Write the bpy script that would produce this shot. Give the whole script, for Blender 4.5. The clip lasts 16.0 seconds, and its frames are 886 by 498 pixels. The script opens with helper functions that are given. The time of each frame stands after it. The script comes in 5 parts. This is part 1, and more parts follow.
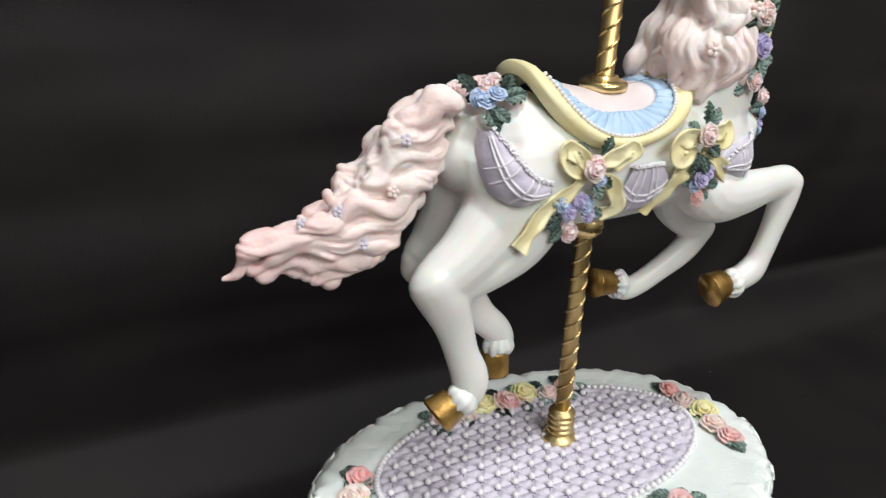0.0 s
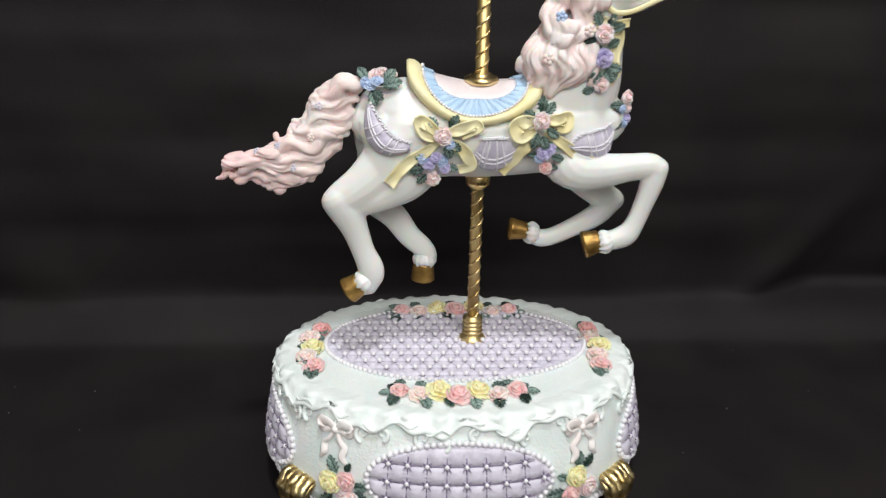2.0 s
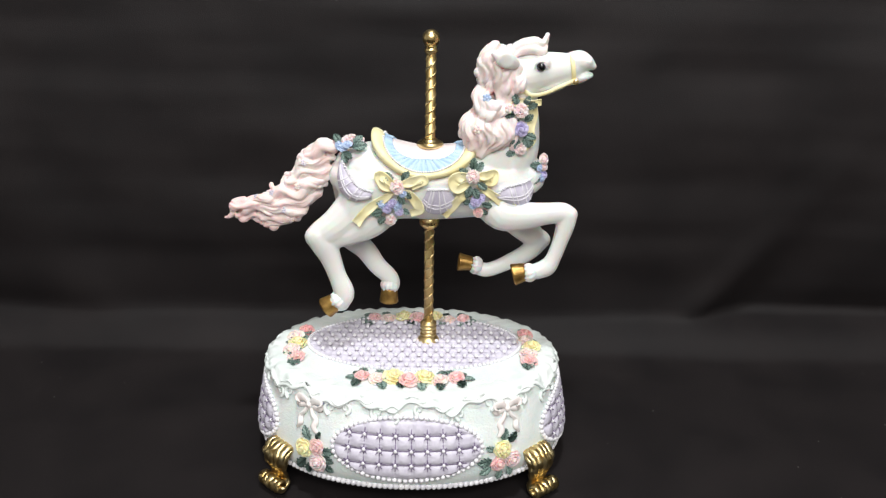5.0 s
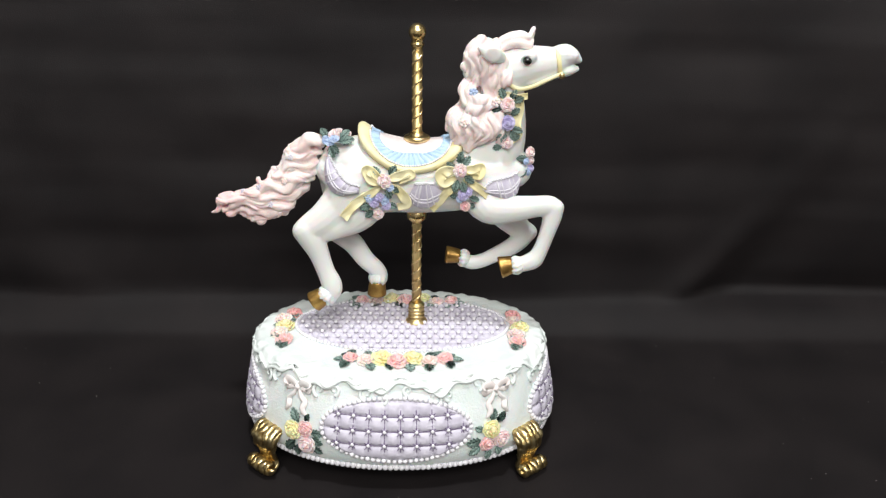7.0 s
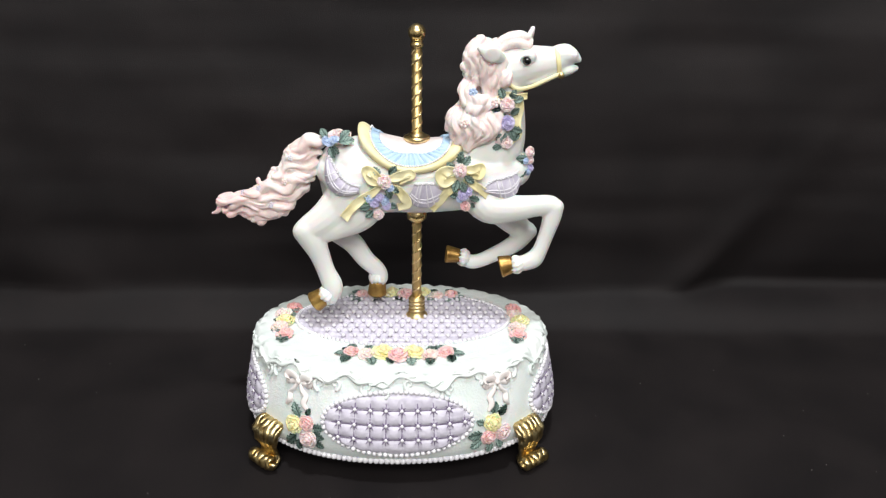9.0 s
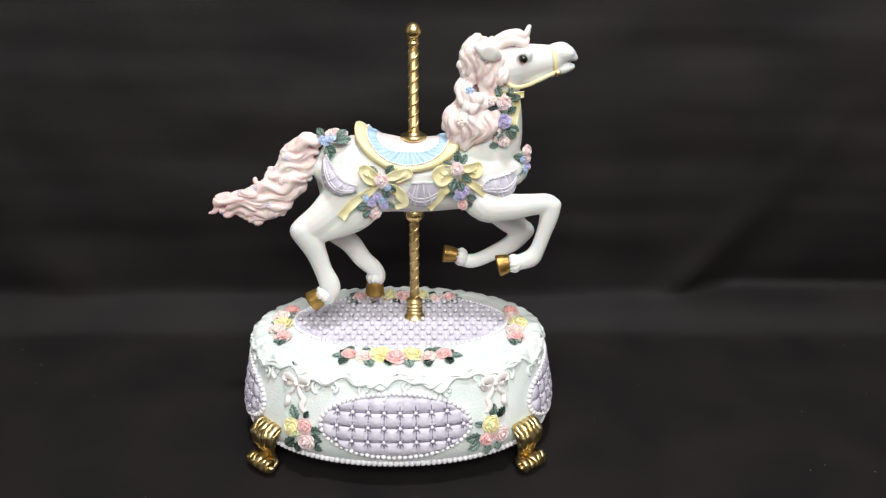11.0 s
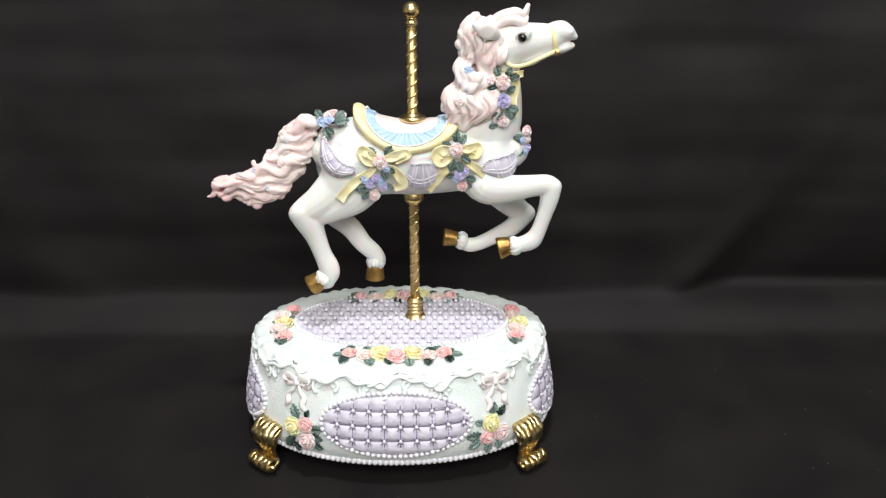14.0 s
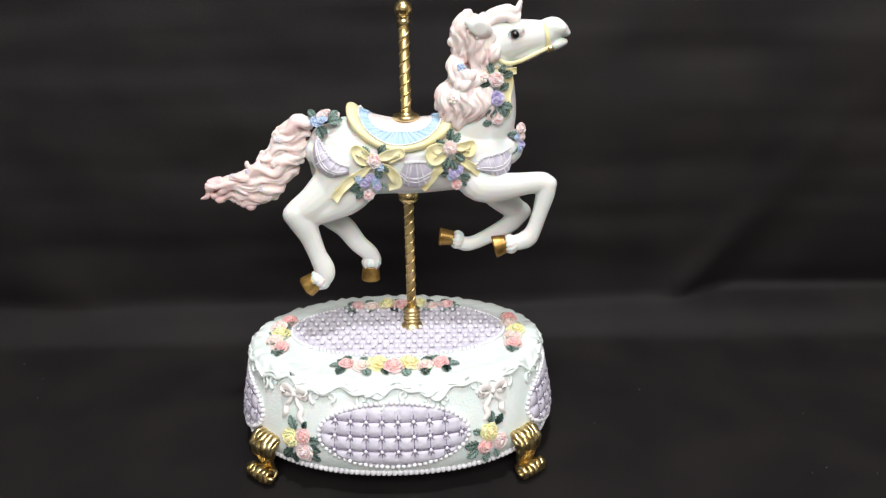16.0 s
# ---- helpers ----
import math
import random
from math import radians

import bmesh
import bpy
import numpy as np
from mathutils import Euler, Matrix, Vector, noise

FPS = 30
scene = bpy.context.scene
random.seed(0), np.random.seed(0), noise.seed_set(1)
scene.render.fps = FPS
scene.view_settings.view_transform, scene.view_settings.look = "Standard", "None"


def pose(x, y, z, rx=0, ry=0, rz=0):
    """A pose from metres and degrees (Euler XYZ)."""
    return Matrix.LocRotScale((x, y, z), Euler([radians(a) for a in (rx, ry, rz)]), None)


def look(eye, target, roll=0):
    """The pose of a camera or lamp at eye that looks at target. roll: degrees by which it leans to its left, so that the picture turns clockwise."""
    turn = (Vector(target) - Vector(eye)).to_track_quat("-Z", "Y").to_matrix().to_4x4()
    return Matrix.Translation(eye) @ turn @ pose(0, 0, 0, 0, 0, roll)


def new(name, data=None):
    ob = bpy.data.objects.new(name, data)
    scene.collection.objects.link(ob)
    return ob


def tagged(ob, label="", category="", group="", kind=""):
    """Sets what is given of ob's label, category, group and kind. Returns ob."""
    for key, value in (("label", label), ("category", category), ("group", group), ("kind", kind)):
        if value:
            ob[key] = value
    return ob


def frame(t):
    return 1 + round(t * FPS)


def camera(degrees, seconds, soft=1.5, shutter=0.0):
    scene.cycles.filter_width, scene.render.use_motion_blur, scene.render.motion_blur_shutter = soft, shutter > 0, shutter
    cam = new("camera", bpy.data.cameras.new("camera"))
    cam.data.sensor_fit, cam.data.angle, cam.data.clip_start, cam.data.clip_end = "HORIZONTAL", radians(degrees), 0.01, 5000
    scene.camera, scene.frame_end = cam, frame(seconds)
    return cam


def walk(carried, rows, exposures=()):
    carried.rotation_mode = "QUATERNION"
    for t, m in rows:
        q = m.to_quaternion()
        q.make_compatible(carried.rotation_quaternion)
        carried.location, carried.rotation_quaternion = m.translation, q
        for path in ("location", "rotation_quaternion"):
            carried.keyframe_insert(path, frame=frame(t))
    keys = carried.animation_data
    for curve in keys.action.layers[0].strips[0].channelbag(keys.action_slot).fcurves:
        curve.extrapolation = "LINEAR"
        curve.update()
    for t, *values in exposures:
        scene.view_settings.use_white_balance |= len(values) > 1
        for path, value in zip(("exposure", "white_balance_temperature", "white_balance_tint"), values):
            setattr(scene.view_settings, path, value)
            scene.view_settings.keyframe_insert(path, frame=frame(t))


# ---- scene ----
# ---- camera ----
cam = camera(60.0, 16.0, soft=1.3, shutter=0.5)
walk(cam, [
    (0, pose(-0.1242, -0.1527, 0.2090, 67.18, -2.63, -26.78)),
    (0.5, pose(-0.1032, -0.1783, 0.2123, 66.33, -2.56, -21.57)),
    (1, pose(-0.0697, -0.2134, 0.2176, 65.09, -1.83, -14.34)),
    (1.5, pose(-0.0406, -0.2451, 0.2262, 64.32, -0.29, -6.46)),
    (2, pose(-0.0186, -0.2782, 0.2362, 64.98, -0.93, -2.20)),
    (2.5, pose(-0.0005, -0.3109, 0.2447, 65.83, -0.05, -0.21)),
    (3, pose(0.0065, -0.3366, 0.2551, 67.73, -0.26, 0.26)),
    (3.5, pose(0.0153, -0.3442, 0.2544, 68.50, -0.83, 0.38)),
    (4, pose(0.0164, -0.3533, 0.2550, 68.63, -0.84, 0.70)),
    (6.5, pose(0.0173, -0.3563, 0.2518, 67.99, -0.98, -0.15)),
    (7, pose(0.0159, -0.3561, 0.2512, 67.63, -0.95, -0.52)),
    (7.5, pose(0.0137, -0.3568, 0.2518, 67.43, -1.02, -0.67)),
    (8, pose(0.0132, -0.3564, 0.2503, 67.59, -1.06, -0.91)),
    (8.5, pose(0.0131, -0.3557, 0.2503, 67.28, -1.00, -0.92)),
    (9, pose(0.0141, -0.3560, 0.2500, 67.32, -0.78, -0.86)),
    (11.5, pose(0.0149, -0.3566, 0.2486, 67.71, -0.52, -1.10)),
    (12, pose(0.0157, -0.3560, 0.2495, 67.52, -0.46, -1.13)),
    (12.5, pose(0.0149, -0.3564, 0.2497, 67.50, -0.48, -1.25)),
    (13, pose(0.0156, -0.3562, 0.2487, 67.53, -0.57, -1.08)),
    (13.5, pose(0.0169, -0.3567, 0.2488, 67.41, -0.38, -1.01)),
    (14, pose(0.0185, -0.3574, 0.2478, 67.76, -0.09, -0.65)),
    (14.5, pose(0.0204, -0.3590, 0.2489, 67.82, 0.26, -0.43)),
    (15, pose(0.0200, -0.3571, 0.2481, 67.72, 0.31, -0.56)),
    (15.5, pose(0.0200, -0.3565, 0.2486, 67.65, 0.37, -0.64)),
    (16, pose(0.0204, -0.3566, 0.2499, 68.10, 0.59, -0.98)),
], exposures=[(0.0, -0.3), (1.0, -0.34), (1.6, -0.42), (2.3, -0.22), (3.0, -0.03), (16.0, -0.01)])

# ---- light: a small cool lamp over the table and a broad warmer fill lamp added in front of it, both out of view, in a light-painted room ----
world = bpy.data.worlds.new("room")
scene.world = world
world.use_nodes = True
world.node_tree.nodes["Background"].inputs[0].default_value = (0.9, 0.95, 1.0, 1)
world.node_tree.nodes["Background"].inputs[1].default_value = 0.22
for spot, size, watts, tint in (((0.02, -0.27, 1.32), (0.1, 0.1), 9.8, (0.95, 0.985, 1.0)), ((0.14, -1.35, 1.3), (1.5, 0.8), 32.5, (0.985, 0.98, 0.955))):
    lamp_data = bpy.data.lights.new("unseen_lamp", "AREA")
    lamp_data.shape, lamp_data.size, lamp_data.size_y, lamp_data.energy = "RECTANGLE", size[0], size[1], watts
    lamp_data.color = tint
    new("unseen_lamp", lamp_data).matrix_world = look(spot, (0.0, 0.03, 0.1))

MM = 0.001
HORSE_X, HORSE_Y = 8.1, 10.8      # pole axis in mm from the centre of the base


# ---- materials ----
def material(name, color, rough=0.5, metal=0.0, color2=None, scale=120.0, bump=0.0, bump_scale=600.0, coat=0.0, spots=None, spec=0.5, sss=0.0):
    """Paint or metal with mottling at two scales and a fine relief."""
    m = bpy.data.materials.new(name)
    m.use_nodes = True
    nt = m.node_tree
    b = nt.nodes["Principled BSDF"]
    b.inputs["Roughness"].default_value, b.inputs["Metallic"].default_value = rough, metal
    b.inputs["Coat Weight"].default_value, b.inputs["Coat Roughness"].default_value = coat, 0.25
    b.inputs["Specular IOR Level"].default_value = spec
    b.inputs["Subsurface Weight"].default_value, b.inputs["Subsurface Scale"].default_value = sss, 0.004
    tc = nt.nodes.new("ShaderNodeTexCoord")
    n1 = nt.nodes.new("ShaderNodeTexNoise")
    n1.inputs["Scale"].default_value, n1.inputs["Detail"].default_value = scale, 5
    n2 = nt.nodes.new("ShaderNodeTexNoise")
    n2.inputs["Scale"].default_value, n2.inputs["Detail"].default_value = bump_scale, 3
    for n in (n1, n2):
        nt.links.new(tc.outputs["Object"], n.inputs["Vector"])
    ramp = nt.nodes.new("ShaderNodeValToRGB")
    ramp.color_ramp.elements[0].position, ramp.color_ramp.elements[1].position = 0.35, 0.68
    c2 = color2 or tuple(min(1, c * 0.86) for c in color)
    ramp.color_ramp.elements[0].color = (*c2, 1)
    ramp.color_ramp.elements[1].color = (*color, 1)
    nt.links.new(n1.outputs["Fac"], ramp.inputs["Fac"])
    out = ramp.outputs["Color"]
    if spots:
        r2 = nt.nodes.new("ShaderNodeValToRGB")
        r2.color_ramp.elements[0].position, r2.color_ramp.elements[1].position = 0.53, 0.68
        nt.links.new(n2.outputs["Fac"], r2.inputs["Fac"])
        mix = nt.nodes.new("ShaderNodeMix")
        mix.data_type = "RGBA"
        nt.links.new(r2.outputs["Color"], mix.inputs["Factor"])
        nt.links.new(out, mix.inputs["A"])
        mix.inputs["B"].default_value = (*spots, 1)
        out = mix.outputs["Result"]
    nt.links.new(out, b.inputs["Base Color"])
    mr = nt.nodes.new("ShaderNodeMapRange")
    mr.inputs["To Min"].default_value, mr.inputs["To Max"].default_value = max(0.03, rough - 0.08), min(1, rough + 0.1)
    nt.links.new(n1.outputs["Fac"], mr.inputs["Value"])
    nt.links.new(mr.outputs["Result"], b.inputs["Roughness"])
    if bump:
        bp = nt.nodes.new("ShaderNodeBump")
        bp.inputs["Strength"].default_value, bp.inputs["Distance"].default_value = bump, 0.0006
        nt.links.new(n2.outputs["Fac"], bp.inputs["Height"])
        nt.links.new(bp.outputs["Normal"], b.inputs["Normal"])
    return m


def graded(m, axis, lo, hi, color_lo, color_hi, amount_lo=1.0):
    """Paint airbrushed from one colour to another along an axis of the thing."""
    nt = m.node_tree
    b = nt.nodes["Principled BSDF"]
    old = b.inputs["Base Color"].links[0].from_socket
    tc = nt.nodes.new("ShaderNodeTexCoord")
    sep = nt.nodes.new("ShaderNodeSeparateXYZ")
    nt.links.new(tc.outputs["Object"], sep.inputs[0])
    mr = nt.nodes.new("ShaderNodeMapRange")
    mr.inputs["From Min"].default_value, mr.inputs["From Max"].default_value = lo * MM, hi * MM
    nt.links.new(sep.outputs[axis], mr.inputs["Value"])
    ramp = nt.nodes.new("ShaderNodeValToRGB")
    ramp.color_ramp.elements[0].color = (*color_lo, 1)
    ramp.color_ramp.elements[1].color = (*color_hi, 1)
    nt.links.new(mr.outputs["Result"], ramp.inputs["Fac"])
    mix = nt.nodes.new("ShaderNodeMix")
    mix.data_type, mix.blend_type = "RGBA", "MULTIPLY"
    mix.inputs["Factor"].default_value = 1
    nt.links.new(old, mix.inputs["A"])
    nt.links.new(ramp.outputs["Color"], mix.inputs["B"])
    nt.links.new(mix.outputs["Result"], b.inputs["Base Color"])
    return m


M_WHITE = material("white_resin", (0.83, 0.82, 0.79), 0.38, color2=(0.78, 0.78, 0.76), scale=45, bump=0.05, coat=0.15, sss=0.3)
M_BASE = material("mint_white_resin", (0.83, 0.855, 0.84), 0.5, color2=(0.75, 0.81, 0.79), scale=70, bump=0.45, bump_scale=900, sss=0.1)
M_MINT = material("mint_icing", (0.845, 0.865, 0.85), 0.45, color2=(0.77, 0.835, 0.81), scale=110, bump=0.4, bump_scale=500)
M_LAV = material("lavender_paint", (0.70, 0.665, 0.75), 0.5, color2=(0.59, 0.55, 0.65), scale=160, bump=0.25, bump_scale=1000)
M_PLAID = material("lavender_cloth_paint", (0.68, 0.64, 0.73), 0.5, color2=(0.54, 0.49, 0.62), scale=160, bump=0.3, bump_scale=900)
M_STRIPE = material("white_plaid_paint", (0.84, 0.82, 0.86), 0.5, color2=(0.77, 0.73, 0.81), scale=200)
M_PEARL = material("pearl_white", (0.84, 0.82, 0.84), 0.25, color2=(0.76, 0.74, 0.79), coat=0.4)
M_GOLD = material("polished_brass", (0.84, 0.69, 0.39), 0.28, 1.0, color2=(0.66, 0.46, 0.18), scale=200)
M_SOCKET = material("worn_brass", (0.80, 0.65, 0.36), 0.4, 1.0, color2=(0.56, 0.39, 0.15), scale=260, bump=0.2)
M_POLE = material("satin_brass", (0.66, 0.50, 0.23), 0.4, 1.0, color2=(0.52, 0.36, 0.14), scale=160)
M_GILT = material("gold_paint", (0.82, 0.68, 0.38), 0.3, 1.0, color2=(0.46, 0.31, 0.11), scale=300, bump=0.5, bump_scale=420)
M_HOOF = material("hoof_gold_paint", (0.50, 0.31, 0.09), 0.36, 0.75, color2=(0.24, 0.13, 0.035), scale=190, bump=0.3)
M_YELLOW = material("yellow_paint", (0.87, 0.81, 0.53), 0.5, color2=(0.84, 0.73, 0.38), scale=120, bump=0.2)
M_BLUE = material("blue_paint", (0.50, 0.65, 0.81), 0.5, color2=(0.36, 0.53, 0.73), scale=200, bump=0.15)
M_PLEAT_SHADE = material("slate_blue_shade", (0.22, 0.31, 0.45), 0.6, color2=(0.14, 0.21, 0.34), scale=300)
M_SEAT = material("pale_pink_paint", (0.82, 0.72, 0.72), 0.45, scale=150)
M_TAIL = graded(material("pink_tail_paint", (0.88, 0.83, 0.81), 0.62, color2=(0.86, 0.69, 0.67), scale=60, bump=0.3, bump_scale=900, sss=0.2, spec=0.3), "X", -110, -60, (1.0, 0.75, 0.76), (1.0, 0.96, 0.945))
M_MANE = graded(material("pink_mane_paint", (0.88, 0.84, 0.825), 0.62, color2=(0.86, 0.70, 0.68), scale=65, bump=0.3, bump_scale=900, sss=0.2, spec=0.3), "Z", 150, 196, (1.0, 0.92, 0.91), (1.0, 1.0, 0.99))
M_LEAF = material("leaf_green_paint", (0.34, 0.45, 0.40), 0.55, color2=(0.17, 0.27, 0.24), scale=420, bump=0.4, bump_scale=1100)
M_VEIN = material("dark_leaf_vein", (0.06, 0.11, 0.10), 0.6, color2=(0.03, 0.06, 0.06), scale=420)
ROSE = {
    "pink": material("pink_rose_paint", (0.86, 0.63, 0.61), 0.5, color2=(0.83, 0.46, 0.46), scale=330, sss=0.2),
    "red": material("coral_rose_paint", (0.84, 0.52, 0.50), 0.5, color2=(0.78, 0.34, 0.34), scale=330, sss=0.2),
    "peach": material("peach_rose_paint", (0.86, 0.75, 0.70), 0.5, color2=(0.84, 0.62, 0.58), scale=330, sss=0.2),
    "yellow": material("yellow_rose_paint", (0.86, 0.81, 0.52), 0.5, color2=(0.84, 0.73, 0.36), scale=330, sss=0.2),
    "pale": material("pale_rose_paint", (0.86, 0.74, 0.73), 0.5, color2=(0.82, 0.58, 0.58), scale=330, sss=0.2),
    "violet": material("violet_rose_paint", (0.60, 0.55, 0.75), 0.5, color2=(0.40, 0.35, 0.60), scale=330),
    "blue": material("blue_rose_paint", (0.55, 0.64, 0.81), 0.5, color2=(0.37, 0.48, 0.70), scale=330),
}
# draws shade into the top's creases; also the side panels' dark lines
M_CREASE = material("dark_lavender_crease", (0.17, 0.13, 0.22), 0.6, color2=(0.26, 0.21, 0.32), scale=300)
M_BOW = material("blush_bow_paint", (0.87, 0.84, 0.82), 0.5, color2=(0.85, 0.75, 0.73), scale=130)
M_LINT = material("grey_lint", (0.32, 0.31, 0.3), 0.9)
M_BLACK = material("black_gloss", (0.006, 0.006, 0.007), 0.08, color2=(0.004, 0.004, 0.004), coat=0.6)
M_BOTTOM = material("black_felt", (0.012, 0.012, 0.012), 0.9, color2=(0.008, 0.008, 0.008))
M_CLOTH = material("black_cloth", (0.0150, 0.0121, 0.0123), 0.62, color2=(0.0100, 0.0083, 0.0087), scale=18, bump=0.25, bump_scale=1700, spec=0.15)


# ---- mesh helpers (millimetres in, metres out) ----
def link(name, bm, mat, parent=None, label="", smooth=True, sub=None):
    me = bpy.data.meshes.new(name)
    bm.normal_update()
    bm.to_mesh(me)
    bm.free()
    me.materials.append(mat)
    if smooth:
        me.polygons.foreach_set("use_smooth", [True] * len(me.polygons))
    ob = new(name, me)
    if parent:
        ob.parent = parent
    if label:
        ob["label"] = label
    return ob


def again(ob, m, parent, label="", mat=None):
    """Another object on the same mesh, posed in its parent's space."""
    o = new(ob.name.split(".")[0], ob.data)
    o.parent = parent
    o.matrix_basis = m
    if mat:
        o.material_slots[0].link = "OBJECT"
        o.material_slots[0].material = mat
    if label:
        o["label"] = label
    return o


def spline(pts, n):
    """n+1 points along a Catmull-Rom curve through pts (any dimension)."""
    a = np.array(pts, float)
    a = np.vstack([2 * a[0] - a[1], a, 2 * a[-1] - a[-2]])
    out = []
    for t in np.linspace(0, len(a) - 3, n + 1):
        i = min(int(t), len(a) - 4)
        s = t - i
        p0, p1, p2, p3 = a[i:i + 4]
        out.append(0.5 * (2 * p1 + (p2 - p0) * s + (2 * p0 - 5 * p1 + 4 * p2 - p3) * s * s + (3 * p1 - p0 - 3 * p2 + p3) * s ** 3))
    return np.array(out)


def tube(bm, pts, radii, n=24, sides=14, side=(0, 1, 0), caps=True):
    """A swept tube; radii: (in-plane, sideways) at each point; side: the sideways axis."""
    radii = [r if isinstance(r, tuple) else (r, r) for r in radii]
    data = spline([(*p, *r) for p, r in zip(pts, radii)], n)
    P, r = data[:, :3], np.maximum(data[:, 3:], 0.05)
    T = np.gradient(P, axis=0)
    T /= np.linalg.norm(T, axis=1)[:, None] + 1e-12
    if caps:
        seq = [(0, -k, math.sqrt(max(0.02, 1 - k * k))) for k in (0.98, 0.8, 0.45)] + [(i, 0, 1) for i in range(n + 1)] + [(n, k, math.sqrt(max(0.02, 1 - k * k))) for k in (0.45, 0.8, 0.98)]
    else:
        seq = [(i, 0, 1) for i in range(n + 1)]
    rings = []
    sv = np.array(side, float)
    for i, k, f in seq:
        b = sv - T[i] * (sv @ T[i])
        b /= np.linalg.norm(b) + 1e-12
        u = np.cross(b, T[i])
        c = P[i] + T[i] * k * min(r[i])
        ring = []
        for j in range(sides):
            a = 2 * math.pi * j / sides
            ring.append(bm.verts.new((c + (u * math.cos(a) * r[i][0] + b * math.sin(a) * r[i][1]) * f) * MM))
        rings.append(ring)
    for a, b in zip(rings, rings[1:]):
        for j in range(sides):
            bm.faces.new((a[j], a[(j + 1) % sides], b[(j + 1) % sides], b[j]))
    bm.faces.new(rings[0][::-1])
    bm.faces.new(rings[-1])
    return bm


def lathe(bm, profile, sides=32, at=(0, 0)):
    """A turned solid from (radius, height) pairs."""
    rings = []
    for r, z in profile:
        rings.append([bm.verts.new(((at[0] + r * math.cos(2 * math.pi * j / sides)) * MM, (at[1] + r * math.sin(2 * math.pi * j / sides)) * MM, z * MM)) for j in range(sides)])
    for a, b in zip(rings, rings[1:]):
        for j in range(sides):
            bm.faces.new((a[j], a[(j + 1) % sides], b[(j + 1) % sides], b[j]))
    bm.faces.new(rings[0][::-1])
    bm.faces.new(rings[-1])
    return bm


def grid_mesh(bm, V, close_u=False):
    """Faces over an array of points [u][v]; None leaves a hole."""
    vs = [[bm.verts.new(np.array(p) * MM) if p is not None else None for p in row] for row in V]
    nu = len(vs)
    for i in range(nu if close_u else nu - 1):
        for j in range(len(vs[0]) - 1):
            q = (vs[i][j], vs[(i + 1) % nu][j], vs[(i + 1) % nu][j + 1], vs[i][j + 1])
            if all(q):
                bm.faces.new(q)
    return bm


def ball(bm, c, r, u=10, v=7, squash=1.0):
    bmesh.ops.create_uvsphere(bm, u_segments=u, v_segments=v, radius=r * MM, matrix=Matrix.Translation(Vector(c) * MM) @ Matrix.Diagonal((1, 1, squash, 1)))


def beads(places, r):
    """Many small spheres in one mesh."""
    src = bmesh.new()
    bmesh.ops.create_icosphere(src, subdivisions=2, radius=1)
    sv = np.array([v.co[:] for v in src.verts])
    sf = np.array([[v.index for v in f.verts] for f in src.faces])
    src.free()
    V = np.concatenate([sv * r + np.array(c) for c in places]) * MM
    F = np.concatenate([sf + len(sv) * i for i in range(len(places))])
    me = bpy.data.meshes.new("beads")
    me.from_pydata(V.tolist(), [], F.tolist())
    bm = bmesh.new()
    bm.from_mesh(me)
    return bm


def facing(p, normal, spin=0.0, size=1.0):
    """A pose at p (mm) with local z along the normal and local x turned by spin from the world's x."""
    n = Vector(normal).normalized()
    x0 = (Vector((1, 0, 0)) - n * n.x).normalized()
    x = x0 * math.cos(spin) + n.cross(x0) * math.sin(spin)
    m = Matrix((x, n.cross(x), n)).transposed().to_4x4() @ Matrix.Scale(size, 4)
    m.translation = Vector(p) * MM
    return m


def sculpted(ob, voxel, rounds):
    """Merge overlapping strands into one modelled surface."""
    rm = ob.modifiers.new("blend", "REMESH")
    rm.mode, rm.voxel_size, rm.use_smooth_shade = "VOXEL", voxel * MM, True
    sm = ob.modifiers.new("soften", "SMOOTH")
    sm.factor, sm.iterations = 0.5, rounds


# ---- shared small ornaments ----
def rose_mesh(seed):
    """A modelled rose of unit radius 3 mm: a rolled heart and three whorls of petals."""
    rnd = random.Random(seed)
    bm = bmesh.new()
    for ring, (n, rad, h, open_) in enumerate([(2, 0.7, 2.5, 0.15), (3, 1.4, 2.3, 0.5), (4, 2.2, 1.8, 0.9), (5, 2.9, 1.1, 1.25)]):
        for k in range(n):
            a0 = 2 * math.pi * (k + 0.37 * ring) / n + rnd.uniform(-0.12, 0.12)
            half = math.pi / n * 1.35
            V = []
            for i in range(6):
                u = -1 + 2 * i / 5
                row = []
                for j in range(5):
                    v = j / 4
                    edge = 1 - 0.22 * u * u
                    r = rad * (0.45 + 0.55 * math.sin(v * math.pi / 2)) + (0.35 * open_ * max(0, v - 0.6) / 0.4) + 0.12 * u
                    z = (h * edge) * v + 0.25 * math.sin(u * 5 + ring) * v * v * 0.3 - open_ * 0.5 * max(0, v - 0.75)
                    a = a0 + u * half
                    row.append((r * math.cos(a), r * math.sin(a), z))
                V.append(row)
            grid_mesh(bm, V)
    ball(bm, (0, 0, 1.4), 0.62, 10, 8, 1.6)
    bmesh.ops.solidify(bm, geom=bm.faces[:], thickness=-0.22 * MM)
    lathe(bm, [(2.2, -0.6), (2.6, 0.0), (1.6, 0.7), (0.2, 1.0)], 14)
    return bm


